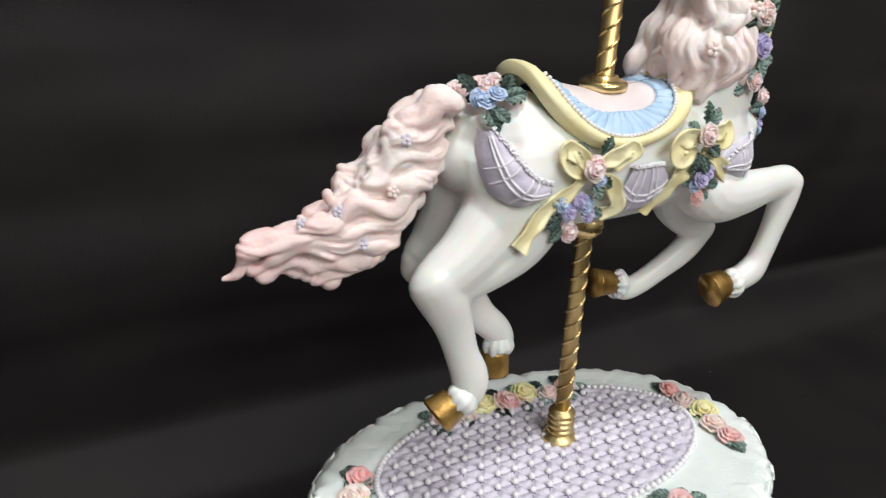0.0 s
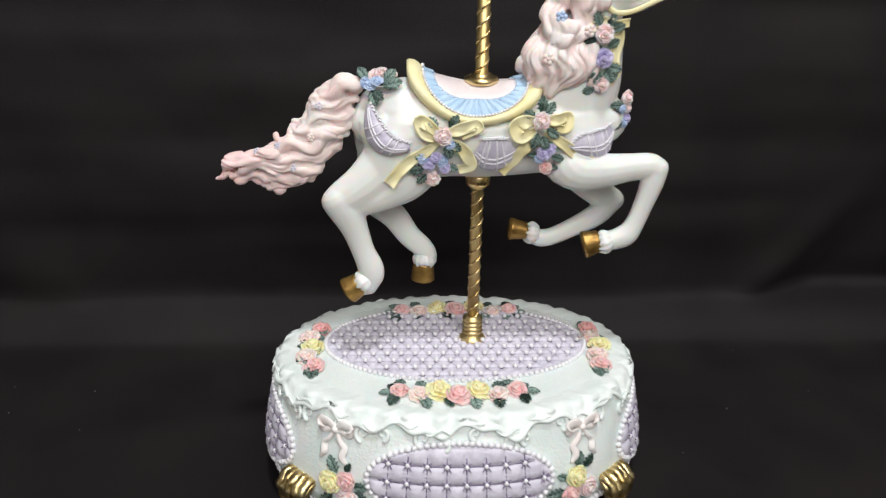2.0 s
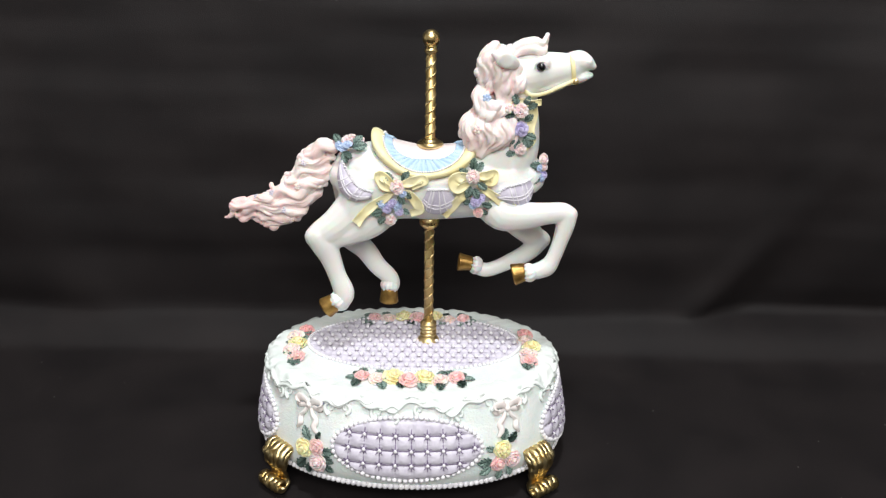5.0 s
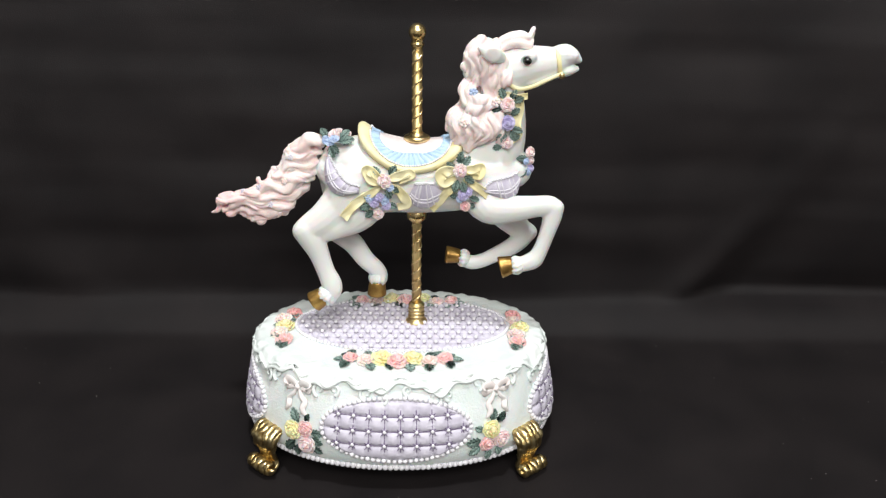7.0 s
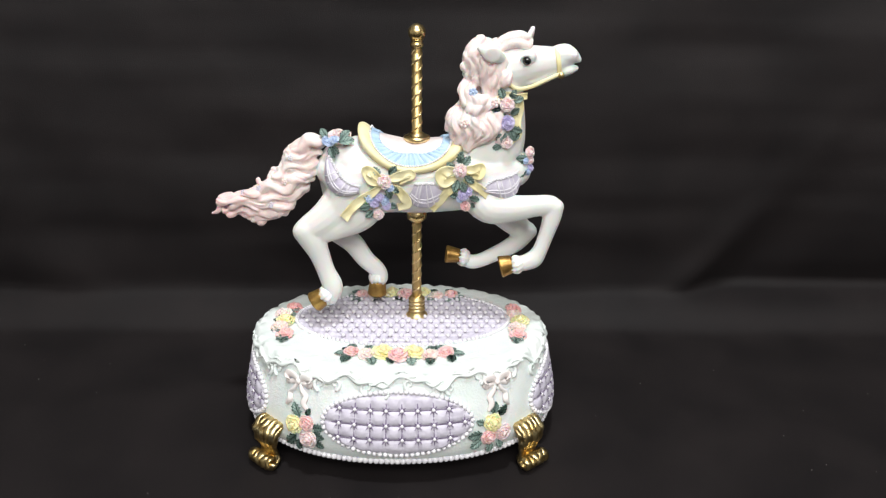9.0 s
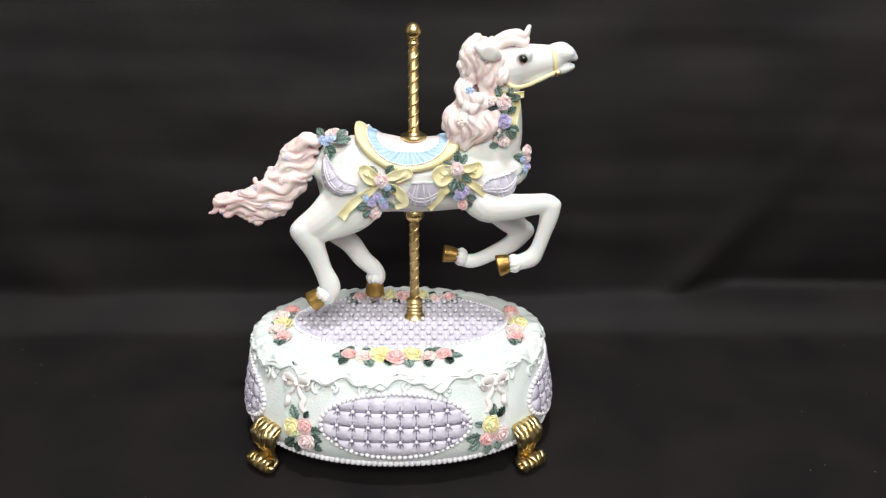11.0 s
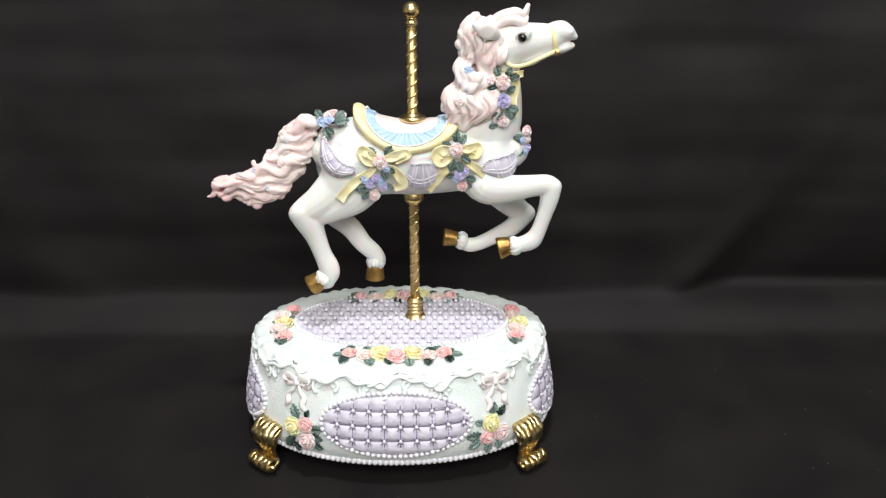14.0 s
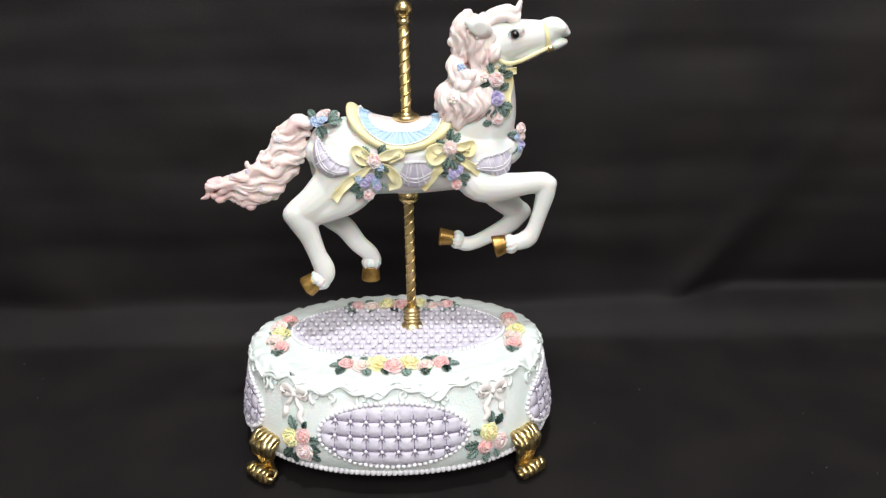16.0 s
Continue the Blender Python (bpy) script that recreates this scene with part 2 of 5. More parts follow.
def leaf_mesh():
    """A pointed leaf 6 mm long lying in x: cut edges, a sunk midrib and side veins in a darker green."""
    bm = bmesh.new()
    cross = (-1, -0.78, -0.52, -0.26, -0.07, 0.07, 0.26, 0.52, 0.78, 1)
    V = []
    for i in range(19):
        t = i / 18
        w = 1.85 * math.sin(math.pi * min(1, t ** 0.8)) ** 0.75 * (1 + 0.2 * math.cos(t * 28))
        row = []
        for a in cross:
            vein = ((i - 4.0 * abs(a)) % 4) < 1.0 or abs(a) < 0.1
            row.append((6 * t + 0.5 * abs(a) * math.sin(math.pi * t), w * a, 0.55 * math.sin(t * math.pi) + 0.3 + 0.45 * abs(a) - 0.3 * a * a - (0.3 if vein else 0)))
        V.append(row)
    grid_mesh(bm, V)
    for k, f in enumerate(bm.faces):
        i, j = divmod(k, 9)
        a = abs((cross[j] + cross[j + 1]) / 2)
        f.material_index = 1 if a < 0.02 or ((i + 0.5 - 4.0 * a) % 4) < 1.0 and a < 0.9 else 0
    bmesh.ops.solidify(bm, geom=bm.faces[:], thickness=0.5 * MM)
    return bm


def pearl_mesh(r):
    bm = bmesh.new()
    bmesh.ops.create_icosphere(bm, subdivisions=2, radius=r * MM)
    return bm


PROTO = {}


def rose(parent, p, normal, colour, size=1.0, spin=0.0):
    kind = int(abs(p[0] * 7 + p[2] * 3)) % 3
    size *= 1.1
    m = facing(p, normal, spin or p[0], size)
    label = {"pink": "pink sculpted rose", "red": "coral red sculpted rose", "peach": "peach sculpted rose", "yellow": "yellow sculpted rose", "pale": "pale pink sculpted rose", "violet": "violet sculpted rose", "blue": "blue sculpted flower"}[colour]
    key = ("rose", kind)
    if key not in PROTO:
        ob = link("rose", rose_mesh(kind), ROSE[colour])
        sculpted(ob, 0.2, 1)
        fused = bpy.data.meshes.new_from_object(ob.evaluated_get(bpy.context.evaluated_depsgraph_get()))
        for v in fused.vertices:
            q = v.co / MM
            v.co += noise.noise_vector(q * 0.75 + Vector((kind * 7.0, 0, 0))) * 0.42 * MM
        ob.modifiers.clear()
        ob.data = fused
        ob.parent, ob["label"] = parent, label
        ob.matrix_basis = m
        ob.material_slots[0].link = "OBJECT"
        ob.material_slots[0].material = ROSE[colour]
        PROTO[key] = ob
        return ob
    return again(PROTO[key], m, parent, label, ROSE[colour])


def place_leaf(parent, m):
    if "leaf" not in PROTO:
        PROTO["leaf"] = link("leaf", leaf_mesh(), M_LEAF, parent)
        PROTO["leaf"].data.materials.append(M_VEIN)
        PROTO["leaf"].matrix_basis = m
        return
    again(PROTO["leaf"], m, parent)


def leaf(parent, p, normal, spin, size=1.0):
    place_leaf(parent, facing(p, normal, spin, size))


def pearl(parent, p, r):
    key = ("pearl", r)
    if key not in PROTO:
        PROTO[key] = link("pearl", pearl_mesh(r), M_PEARL, parent)
        PROTO[key].location = Vector(p) * MM
        return
    again(PROTO[key], Matrix.Translation(Vector(p) * MM), parent)


# ---- backdrop: one black cloth over the table and up the wall ----
def ease(v, a, b):
    k = max(0.0, min(1.0, (v - a) / (b - a)))
    return k * k * (3 - 2 * k)


def make_cloth():
    prof = [(y, 0.0) for y in (-900, -600, -400, -250, -150, -100, -70, -40, -20, 0, 20, 40, 60, 75, 86)]
    prof += [(93, 0.1), (97, 0.6), (100, 1.8), (103.5, 4.4), (107.5, 8.2), (112, 12.0), (116.5, 15.2), (119.5, 17.6), (121.3, 20.8), (122.0, 26)]
    prof += [(122.3 + 0.03 * (k * 0.667) ** 2, 26 + 6.0 * k) for k in range(1, 74)] + [(190, 500), (205, 560), (225, 700), (245, 900), (255, 1200)]
    V = []
    for i in range(321):
        x = -1120 + 7 * i
        row = []
        for y, z in prof:
            w = 4.0 * noise.noise((x * 0.005, z * 0.006, 1.7)) + 3.0 * noise.noise((x * 0.010, z * 0.03, 5.1)) + 1.5 * noise.noise((x * 0.007, z * 0.075, 7.7)) + 0.5 * noise.noise((x * 0.05, z * 0.05, 2.2))
            fold = 0.0
            if z > 12:
                # a fold runs up to the side; beyond it the cloth hangs back over its own foot
                d = x - 184 - 0.8 * (z - 16)
                fade = ease(z, 12, 26)
                fold = (-3.4 * math.exp(-(d / 11) ** 2) + 2.0 * math.exp(-((d - 32) / 26) ** 2)) * fade * math.exp(-max(0, z - 34) / 48)
                fold += 15.0 * math.exp(-max(0, z - 18) / 42) * ease(d, -3, 40) * ease(z, 12, 20)
                # a shallow crease across, well above the table
                fold += 2.6 * math.exp(-((z - 232 - 0.03 * (x - 300)) / 9) ** 2) * ease(x, 120, 320)
                d2 = x + 330 + 0.6 * (z - 200)
                fold += -3.5 * math.exp(-(d2 / 30) ** 2)
            flat = 0.5 * noise.noise((x * 0.015, y * 0.02, 9.0)) + 1.3 * noise.noise((x * 0.004, y * 0.016, 3.0)) if z < 1 and abs(y) > 70 or z < 1 and abs(x) > 110 else 0
            k = max(0.0, min(1.0, (z - 1) / 20))
            row.append((x, y + (w + fold) * k + (2.2 * noise.noise((x * 0.012, 2.0, 4.0)) if z > 0.2 else 0), z + max(-0.2, flat)))
        V.append(row)
    bm = grid_mesh(bmesh.new(), V)
    ob = link("backdrop", bm, M_CLOTH)
    tagged(ob, "black cloth draped over the table and up behind it", "backdrop", kind="structure")
    return ob


def make_lint():
    """A few specks of lint lying on the cloth."""
    rng = random.Random(21)
    spots = [(rng.uniform(-330, 360), rng.uniform(-80, 90), 0.35) for _ in range(44)]
    spots = [p for p in spots if abs(p[0]) > 100 or abs(p[1]) > 70]
    tagged(link("lint", beads(spots, 0.24), M_LINT), "pale specks of lint on the black cloth", "lint", kind="stuff")


make_cloth()
make_lint()
# the room's walls and ceiling behind and above the camera
M_ROOM = material("room_wall_paint", (0.72, 0.71, 0.69), 0.8, scale=3)


def make_room():
    for name, lo, hi in (("wall_south", (-2.0, -2.6, -0.004), (2.0, -2.5, 2.0)), ("wall_west", (-2.1, -2.5, -0.004), (-2.0, 0.5, 2.0)), ("wall_east", (2.0, -2.5, -0.004), (2.1, 0.5, 2.0)),
                         ("wall_north", (-2.0, 0.3, -0.004), (2.0, 0.6, 2.0)), ("ceiling", (-2.1, -2.6, 2.0), (2.1, 0.6, 2.1)), ("floor", (-2.1, -2.6, -0.1), (2.1, 0.6, -0.004))):
        bm = bmesh.new()
        c = (Vector(lo) + Vector(hi)) / 2
        bmesh.ops.create_cube(bm, size=1, matrix=Matrix.Translation(c) @ Matrix.Diagonal((*(Vector(hi) - Vector(lo)), 1)))
        tagged(link(name, bm, M_ROOM, smooth=False), "plain painted room " + name.split("_")[0], name.split("_")[0], kind="structure")


make_room()

# ---- music box base ----
TOP = 57.7
box = new("music_box")
tagged(box, "white oval music box base, lavender quilted panels, gold scroll feet", "music box")
PROFILE = [(11.0, 74.0, 50.0), (13.0, 78.6, 53.6), (15.5, 80.4, 55.2), (20.0, 81.0, 55.8), (28.0, 80.0, 55.2), (36.0, 78.4, 53.4), (44.0, 76.8, 50.6), (50.0, 75.8, 48.2), (54.0, 74.8, 46.6), (56.5, 73.6, 45.2)]
PZ = [p[0] for p in PROFILE]
BASE_Y = 2.2


def plan(a, b, phi, n=2.12):
    c, s = math.cos(phi), math.sin(phi)
    return a * math.copysign(abs(c) ** (2 / n), c), BASE_Y + (b + 2.2) * math.copysign(abs(s) ** (2 / n), s)


ARC_PHI = np.linspace(-math.pi / 2, 3 * math.pi / 2, 1441)
ARC_XY = np.array([plan(79.0, 54.0, p) for p in ARC_PHI])
ARC = np.concatenate([[0], np.cumsum(np.hypot(*np.diff(ARC_XY, axis=0).T))])
GIRTH = ARC[-1]


def skirt(s, z, off=0.0):
    """A point on the side of the base: s mm along the girth from the front centre, z mm up, off mm proud; and the outward normal."""
    phi = float(np.interp(s % GIRTH, ARC, ARC_PHI))
    a, b = float(np.interp(z, PZ, [p[1] for p in PROFILE])), float(np.interp(z, PZ, [p[2] for p in PROFILE]))
    x, y = plan(a, b, phi)
    n = Vector((x / (a * a), (y - BASE_Y) / (b * b), 0)).normalized()
    a2, b2 = float(np.interp(z + 2, PZ, [p[1] for p in PROFILE])), float(np.interp(z + 2, PZ, [p[2] for p in PROFILE]))
    n = (n + Vector((0, 0, (b - b2) / 2))).normalized()
    return Vector((x, y, z)) + n * off, n


def make_body():
    prof = PROFILE + [(57.3, 72.3, 43.8), (57.7, 70.3, 42.0), (57.7, 60.0, 34.0), (57.7, 30.0, 17.0), (57.7, 4.0, 2.5)]
    V = []
    for i in range(180):
        phi = 2 * math.pi * i / 180
        row = []
        for z, a, b in prof:
            x, y = plan(a, b, phi)
            g = 0.8 * noise.noise((x * 0.09, y * 0.09, z * 0.12)) if z < 57 else 0.18 * noise.noise((x * 0.1, y * 0.1, 3))
            row.append((x * (1 + g / 80), y * (1 + g / 80), z + g * 0.3))
        V.append(row)
    bm = grid_mesh(bmesh.new(), V, True)
    link("drum", bm, M_BASE, box, "mint-tinted white oval drum")
    bm = bmesh.new()
    V = [[(*plan(a, b, 2 * math.pi * i / 90), z) for z, a, b in ((11.5, 70, 46), (9.5, 70, 46), (9.5, 1, 1))] for i in range(90)]
    link("bottom_plate", grid_mesh(bm, V, True), M_BOTTOM, box, "black bottom plate")


make_body()


def ruffle_low(s):
    k = 2 * math.pi * s / GIRTH
    return 52.5 + 1.9 * math.sin(14 * k + 0.6) + 1.2 * math.sin(31 * k + 1.1) - 1.3 * max(0, math.sin(8 * k - 1.2)) ** 2


def make_ruffle():
    """Icing-like drape that rolls over the upper edge and ends in a wavy, thickened hem."""
    V = []
    N = 560
    for i in range(N):
        s = GIRTH * i / N
        lo = ruffle_low(s)
        pts = []
        w = 0.9 + 0.55 * math.sin(2 * math.pi * s / GIRTH * 41) + 0.4 * math.sin(2 * math.pi * s / GIRTH * 23 + 1)
        for z, off in ((lo + 0.6, -0.4), (lo - 0.1, 0.5), (lo - 0.2, 1.2 + 0.5 * w), (lo + 0.6, 1.7 + 0.6 * w), (lo + 1.6, 1.1 + 0.5 * w), (lo + 2.8, 0.7 + 0.2 * w)):
            p, n = skirt(s, z, off)
            pts.append(tuple(p))
        base = skirt(s, 56.4, 0.9 + 0.75 * math.sin(2 * math.pi * s / GIRTH * 37) + 0.6 * math.sin(2 * math.pi * s / GIRTH * 58 + 2))[0]
        pts.append((base.x, base.y, 56.9 + 0.15 * w))
        for f, z in ((0.972, 58.0), (0.93, 58.0), (0.88, 57.85), (0.82, 57.5)):
            pts.append((base.x * f, BASE_Y + (base.y - BASE_Y) * f, z + 0.22 * w * max(0, f - 0.88) * 10))
        V.append(pts)
    link("ruffle", grid_mesh(bmesh.new(), V, True), M_MINT, box, "mint green icing-like ruffle")
    # small scrolls hanging under the hem
    for k in range(38):
        s = GIRTH * (k + 0.5 + 0.22 * math.sin(k * 2.3)) / 38
        lo = ruffle_low(s)
        sgn = 1 if k % 2 else -1
        pts, rad = [], []
        for i in range(17):
            t = i / 16
            a = -1.2 + 5.4 * t
            r = (2.5 + 1.0 * math.sin(k * 1.7) ** 2) * (1 - 0.7 * t)
            p, n = skirt(s + sgn * (r * math.cos(a)), min(55, lo - 1.9 + r * math.sin(a)), 0.5)
            pts.append(tuple(p))
            rad.append(1.0 - 0.35 * t)
        link("scroll", tube(bmesh.new(), pts, rad, 20, 7, (0, 0, 1)), M_MINT, box)


def make_swirls():
    """Thin S-shaped swirls piped on the ruffle."""
    rng = random.Random(8)
    for k in range(30):
        s = GIRTH * (k + rng.uniform(0.2, 0.8)) / 30
        lo, sg = ruffle_low(s), rng.choice((-1, 1))
        pts = []
        for i in range(12):
            t = i / 11
            u = sg * (-4.5 + 9 * t)
            v = lo + 2.0 + 0.9 * math.sin(t * 6.0 + k)
            pts.append(tuple(skirt(s + u, min(v, 55.5), 2.1 if v < 53 else 1.7)[0]))
        link("swirl", tube(bmesh.new(), pts, [0.3 + 0.35 * math.sin(math.pi * i / 11) for i in range(12)], 22, 7, (0, 0, 1)), M_MINT, box)


make_ruffle()
make_swirls()


def tri_lattice(a, b, pitch):
    """Points of a triangular lattice inside an ellipse, and the centroids of its triangles."""
    pts, mids = [], []
    h = pitch * math.sqrt(3) / 2
    for j in range(-30, 31):
        for i in range(-40, 41):
            x, y = (i + 0.5 * (j % 2)) * pitch, j * h
            pts.append((x, y))
            mids += [(x, y + h * 2 / 3), (x, y - h * 2 / 3)]
    keep = lambda L, m: [p for p in L if (p[0] / (a + m)) ** 2 + (p[1] / (b + m)) ** 2 < 1]
    return keep(pts, -1.6), sorted(set((round(x, 3), round(y, 3)) for x, y in keep(mids, 4)))


INLAY = (0.8, 7.5, 55.2, 28.6)


def make_inlay():
    """Quilted oval in the top: six puffs round each pearl."""
    cx, cy, a, b = INLAY
    pts, mids = tri_lattice(a, b, 5.9)
    mids = np.array(mids)
    V = []
    for i in range(64):
        row = []
        r = min(1, (i + 0.05) / 62)
        for j in range(241):
            t = 2 * math.pi * j / 240
            x, y = a * r * math.cos(t), b * r * math.sin(t)
            d = np.sort(np.hypot(mids[:, 0] - x, mids[:, 1] - y))
            puff = max(0, min(1, (d[1] - d[0]) / 2.6)) ** 0.6
            z = TOP + 1.6 * puff
            if i == 63:
                x, y, z = x * 1.01, y * 1.01, TOP - 0.4
            row.append((cx + x, cy + y, z))
        V.append(row)
    ob = link("quilted_inlay", grid_mesh(bmesh.new(), V), M_LAV, box, "lavender quilted oval top inlay")
    # crease shade drawn in colour: six thin dark rays round each pearl
    dark_tubes = bmesh.new()
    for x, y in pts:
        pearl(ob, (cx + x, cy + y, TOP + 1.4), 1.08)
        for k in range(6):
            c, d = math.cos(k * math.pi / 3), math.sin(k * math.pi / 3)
            tube(dark_tubes, [(cx + x + r * c, cy + y + r * d, TOP + h) for r, h in ((0.5, 0.3), (1.5, 0.32), (2.8, 0.3))], [0.22, 0.2, 0.1], 4, 5, (0, 0, 1))
    tagged(link("crease_lines", dark_tubes, M_CREASE, ob, "shade of the quilting creases drawn as dark lines"), kind="stuff")
    ring = []
    n = 130
    for k in range(n):
        t = 2 * math.pi * k / n
        ring.append((cx + (a + 1.0) * math.cos(t), cy + (b + 1.0) * math.sin(t), TOP + 0.75))
    tagged(link("pearl_border", beads(ring, 1.05), M_PEARL, ob, "string of tiny pearls"), kind="stuff")


make_inlay()


def make_panel(s0, half_w, half_h, zc):
    """Quilted oval panel on the side of the drum with its pearls and bead border."""
    V = []
    px, pz, ph = 7.5, 6.9, 0.3
    for i in range(29):
        r = min(1, (i + 0.05) / 27)
        row = []
        for j in range(145):
            t = 2 * math.pi * j / 144
            u, v = half_w * r * math.cos(t), half_h * r * math.sin(t)
            gu, gv = abs(math.sin(math.pi * (u / px - ph))), abs(math.sin(math.pi * v / pz))
            puff = (min(gu, 1) * min(gv, 1)) ** 0.38
            crease = min(1, 3 * min(gu, gv))
            off = 0.1 + 1.9 * puff * (0.75 + 0.25 * crease) + 0.2 * noise.noise((u * 0.4, v * 0.4, s0))
            if i == 28:
                off, u, v = -0.5, u * 1.01, v * 1.01
            row.append(tuple(skirt(s0 + u, zc + v, off)[0]))
        V.append(row)
    bm = grid_mesh(bmesh.new(), V)
    ob = link("quilted_panel", bm, M_LAV, box, "lavender quilted oval side panel")
    # dark lines: an eight-rayed star at each pearl and a grid between puffs
    dark_tubes = bmesh.new()
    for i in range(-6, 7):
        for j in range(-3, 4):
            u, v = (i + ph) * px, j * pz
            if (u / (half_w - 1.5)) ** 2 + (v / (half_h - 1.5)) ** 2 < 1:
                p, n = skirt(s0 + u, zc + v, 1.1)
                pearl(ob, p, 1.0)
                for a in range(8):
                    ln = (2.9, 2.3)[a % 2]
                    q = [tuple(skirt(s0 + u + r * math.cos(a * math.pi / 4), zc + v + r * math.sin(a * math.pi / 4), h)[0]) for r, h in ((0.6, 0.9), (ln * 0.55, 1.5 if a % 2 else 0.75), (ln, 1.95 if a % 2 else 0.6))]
                    tube(dark_tubes, q, [0.42, 0.34, 0.12], 4, 5, (0, 0, 1) if a % 4 != 2 else (1, 0, 0))
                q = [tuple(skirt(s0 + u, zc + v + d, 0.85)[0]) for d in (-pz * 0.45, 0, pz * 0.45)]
                tube(dark_tubes, q, [0.24, 0.3, 0.24], 6, 5, (1, 0, 0))
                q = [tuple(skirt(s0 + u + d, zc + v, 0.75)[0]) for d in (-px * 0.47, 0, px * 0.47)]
                tube(dark_tubes, q, [0.26, 0.3, 0.26], 6, 5, (0, 0, 1))
    tagged(link("crease_lines", dark_tubes, M_CREASE, ob, "dark star lines round the pearls"), kind="stuff")
    ring = []
    ts = np.linspace(0, 2 * math.pi, 721)
    ex, ey = (half_w + 1.1) * np.cos(ts), (half_h + 1.1) * np.sin(ts)
    al = np.concatenate([[0], np.cumsum(np.hypot(np.diff(ex), np.diff(ey)))])
    for d in np.linspace(0, al[-1], 1 + round(al[-1] / 2.5))[:-1]:
        t = float(np.interp(d, al, ts))
        ring.append(tuple(skirt(s0 + (half_w + 1.1) * math.cos(t), zc + (half_h + 1.1) * math.sin(t), 0.7)[0]))
    tagged(link("pearl_border", beads(ring, 1.25), M_PEARL, ob, "string of small pearls"), kind="stuff")


for s0, hw in ((0, 35.0), (GIRTH / 4, 36.0), (GIRTH / 2, 35.0), (3 * GIRTH / 4, 36.0)):
    make_panel(s0, hw, 14.2, 33.3 if hw < 35.5 else 31.6)
rim = [tuple(skirt(d, 13.2, 0.6)[0]) for d in np.linspace(0, GIRTH, 1 + round(GIRTH / 2.6))[:-1]]
tagged(link("bead_rim", beads(rim, 1.55), M_PEARL, box, "beaded lower rim"), kind="stuff")


def make_bow(s0):
    """Blush ribbon bow with two loops and two fluttering tails on the drum."""
    bm = bmesh.new()
    for sg in (-1, 1):
        pts = [(0, 0, 0.9), (3.4, 2.4, 2.2), (6.4, 1.8, 1.8), (6.0, -1.2, 1.2), (3.0, -0.8, 0.9), (0, -0.2, 0.8)]
        tube(bm, [tuple(skirt(s0 + sg * u, 48.5 + v, o)[0]) for u, v, o in pts], [(0.7, 1.1), (0.6, 2.0), (0.6, 2.2), (0.6, 1.7), (0.5, 1.3), (0.5, 0.8)], 22, 8, (0, 0, 1))
        pts = [(0.5, -0.5, 0.8), (2.4, -4.0, 1.0), (4.6, -6.4, 0.7), (4.0, -9.6, 1.2), (5.8, -12.4, 0.6)]
        tube(bm, [tuple(skirt(s0 + sg * u, 48.5 + v, o)[0]) for u, v, o in pts], [(0.5, 0.7), (0.5, 1.1), (0.5, 1.4), (0.5, 1.5), (0.4, 0.8)], 18, 8, (1, 0, 0))
    ball(bm, skirt(s0, 48.4, 1.3)[0], 1.5)
    link("bow", bm, M_BOW, box, "blush pink sculpted bow")


FOOT_S = [float(np.interp(p, ARC_PHI, ARC)) for p in (math.radians(-41), math.radians(41), math.radians(139), math.radians(221))]
FLOWER_S = [float(np.interp(p, ARC_PHI, ARC)) for p in (math.radians(-57), math.radians(57), math.radians(123), math.radians(237))]
BOW_S = [float(np.interp(p, ARC_PHI, ARC)) for p in (math.radians(-53), math.radians(53), math.radians(127), math.radians(233))]
for s in BOW_S:
    make_bow(s)


def make_corner_flowers(s0, roses, leaves):
    """Three roses and their leaves beside a foot; u runs along the girth, v is the height."""
    for u, v, c, k in roses:
        p, n = skirt(s0 + u, v, 0.4)
        rose(box, p, n, c, k)
    for u, v, spin, k in leaves:
        p, n = skirt(s0 + u, v, 0.35)
        side = Vector((0, 0, 1)).cross(n).normalized()
        x = (side * math.cos(spin) + n.cross(side) * math.sin(spin)).normalized()
        m = Matrix((x, n.cross(x), n)).transposed().to_4x4() @ Matrix.Scale(k, 4)
        m.translation = p * MM
        place_leaf(box, m)


RIGHT = (((0.5, 30.0, "yellow", 1.3), (-2.0, 23.2, "pink", 1.15), (5.6, 23.6, "pale", 1.25)),
         ((1.5, 33.5, 1.3, 1.1), (4.0, 32.5, 0.7, 1.1), (-3.0, 30.0, 2.7, 0.9), (-5.0, 25.5, 3.2, 1.3), (-5.5, 22.5, 3.7, 1.2), (-1.0, 20.0, 4.4, 1.0), (3.0, 20.0, 5.0, 0.9)))
LEFT = (((-5.0, 27.6, "yellow", 1.35), (1.6, 29.8, "pink", 1.15), (2.8, 22.2, "pale", 1.35)),
        ((-2.5, 32.0, 2.1, 1.3), (1.0, 33.0, 1.2, 0.8), (4.5, 28.5, 0.1, 1.1), (5.0, 26.0, -0.4, 1.1), (6.0, 21.5, -0.5, 1.0), (-4.0, 22.0, 4.0, 1.3), (-2.0, 20.5, 4.7, 1.0)))
for s, kind in zip(FLOWER_S, (RIGHT, LEFT, RIGHT, LEFT)):
    make_corner_flowers(s, *kind)


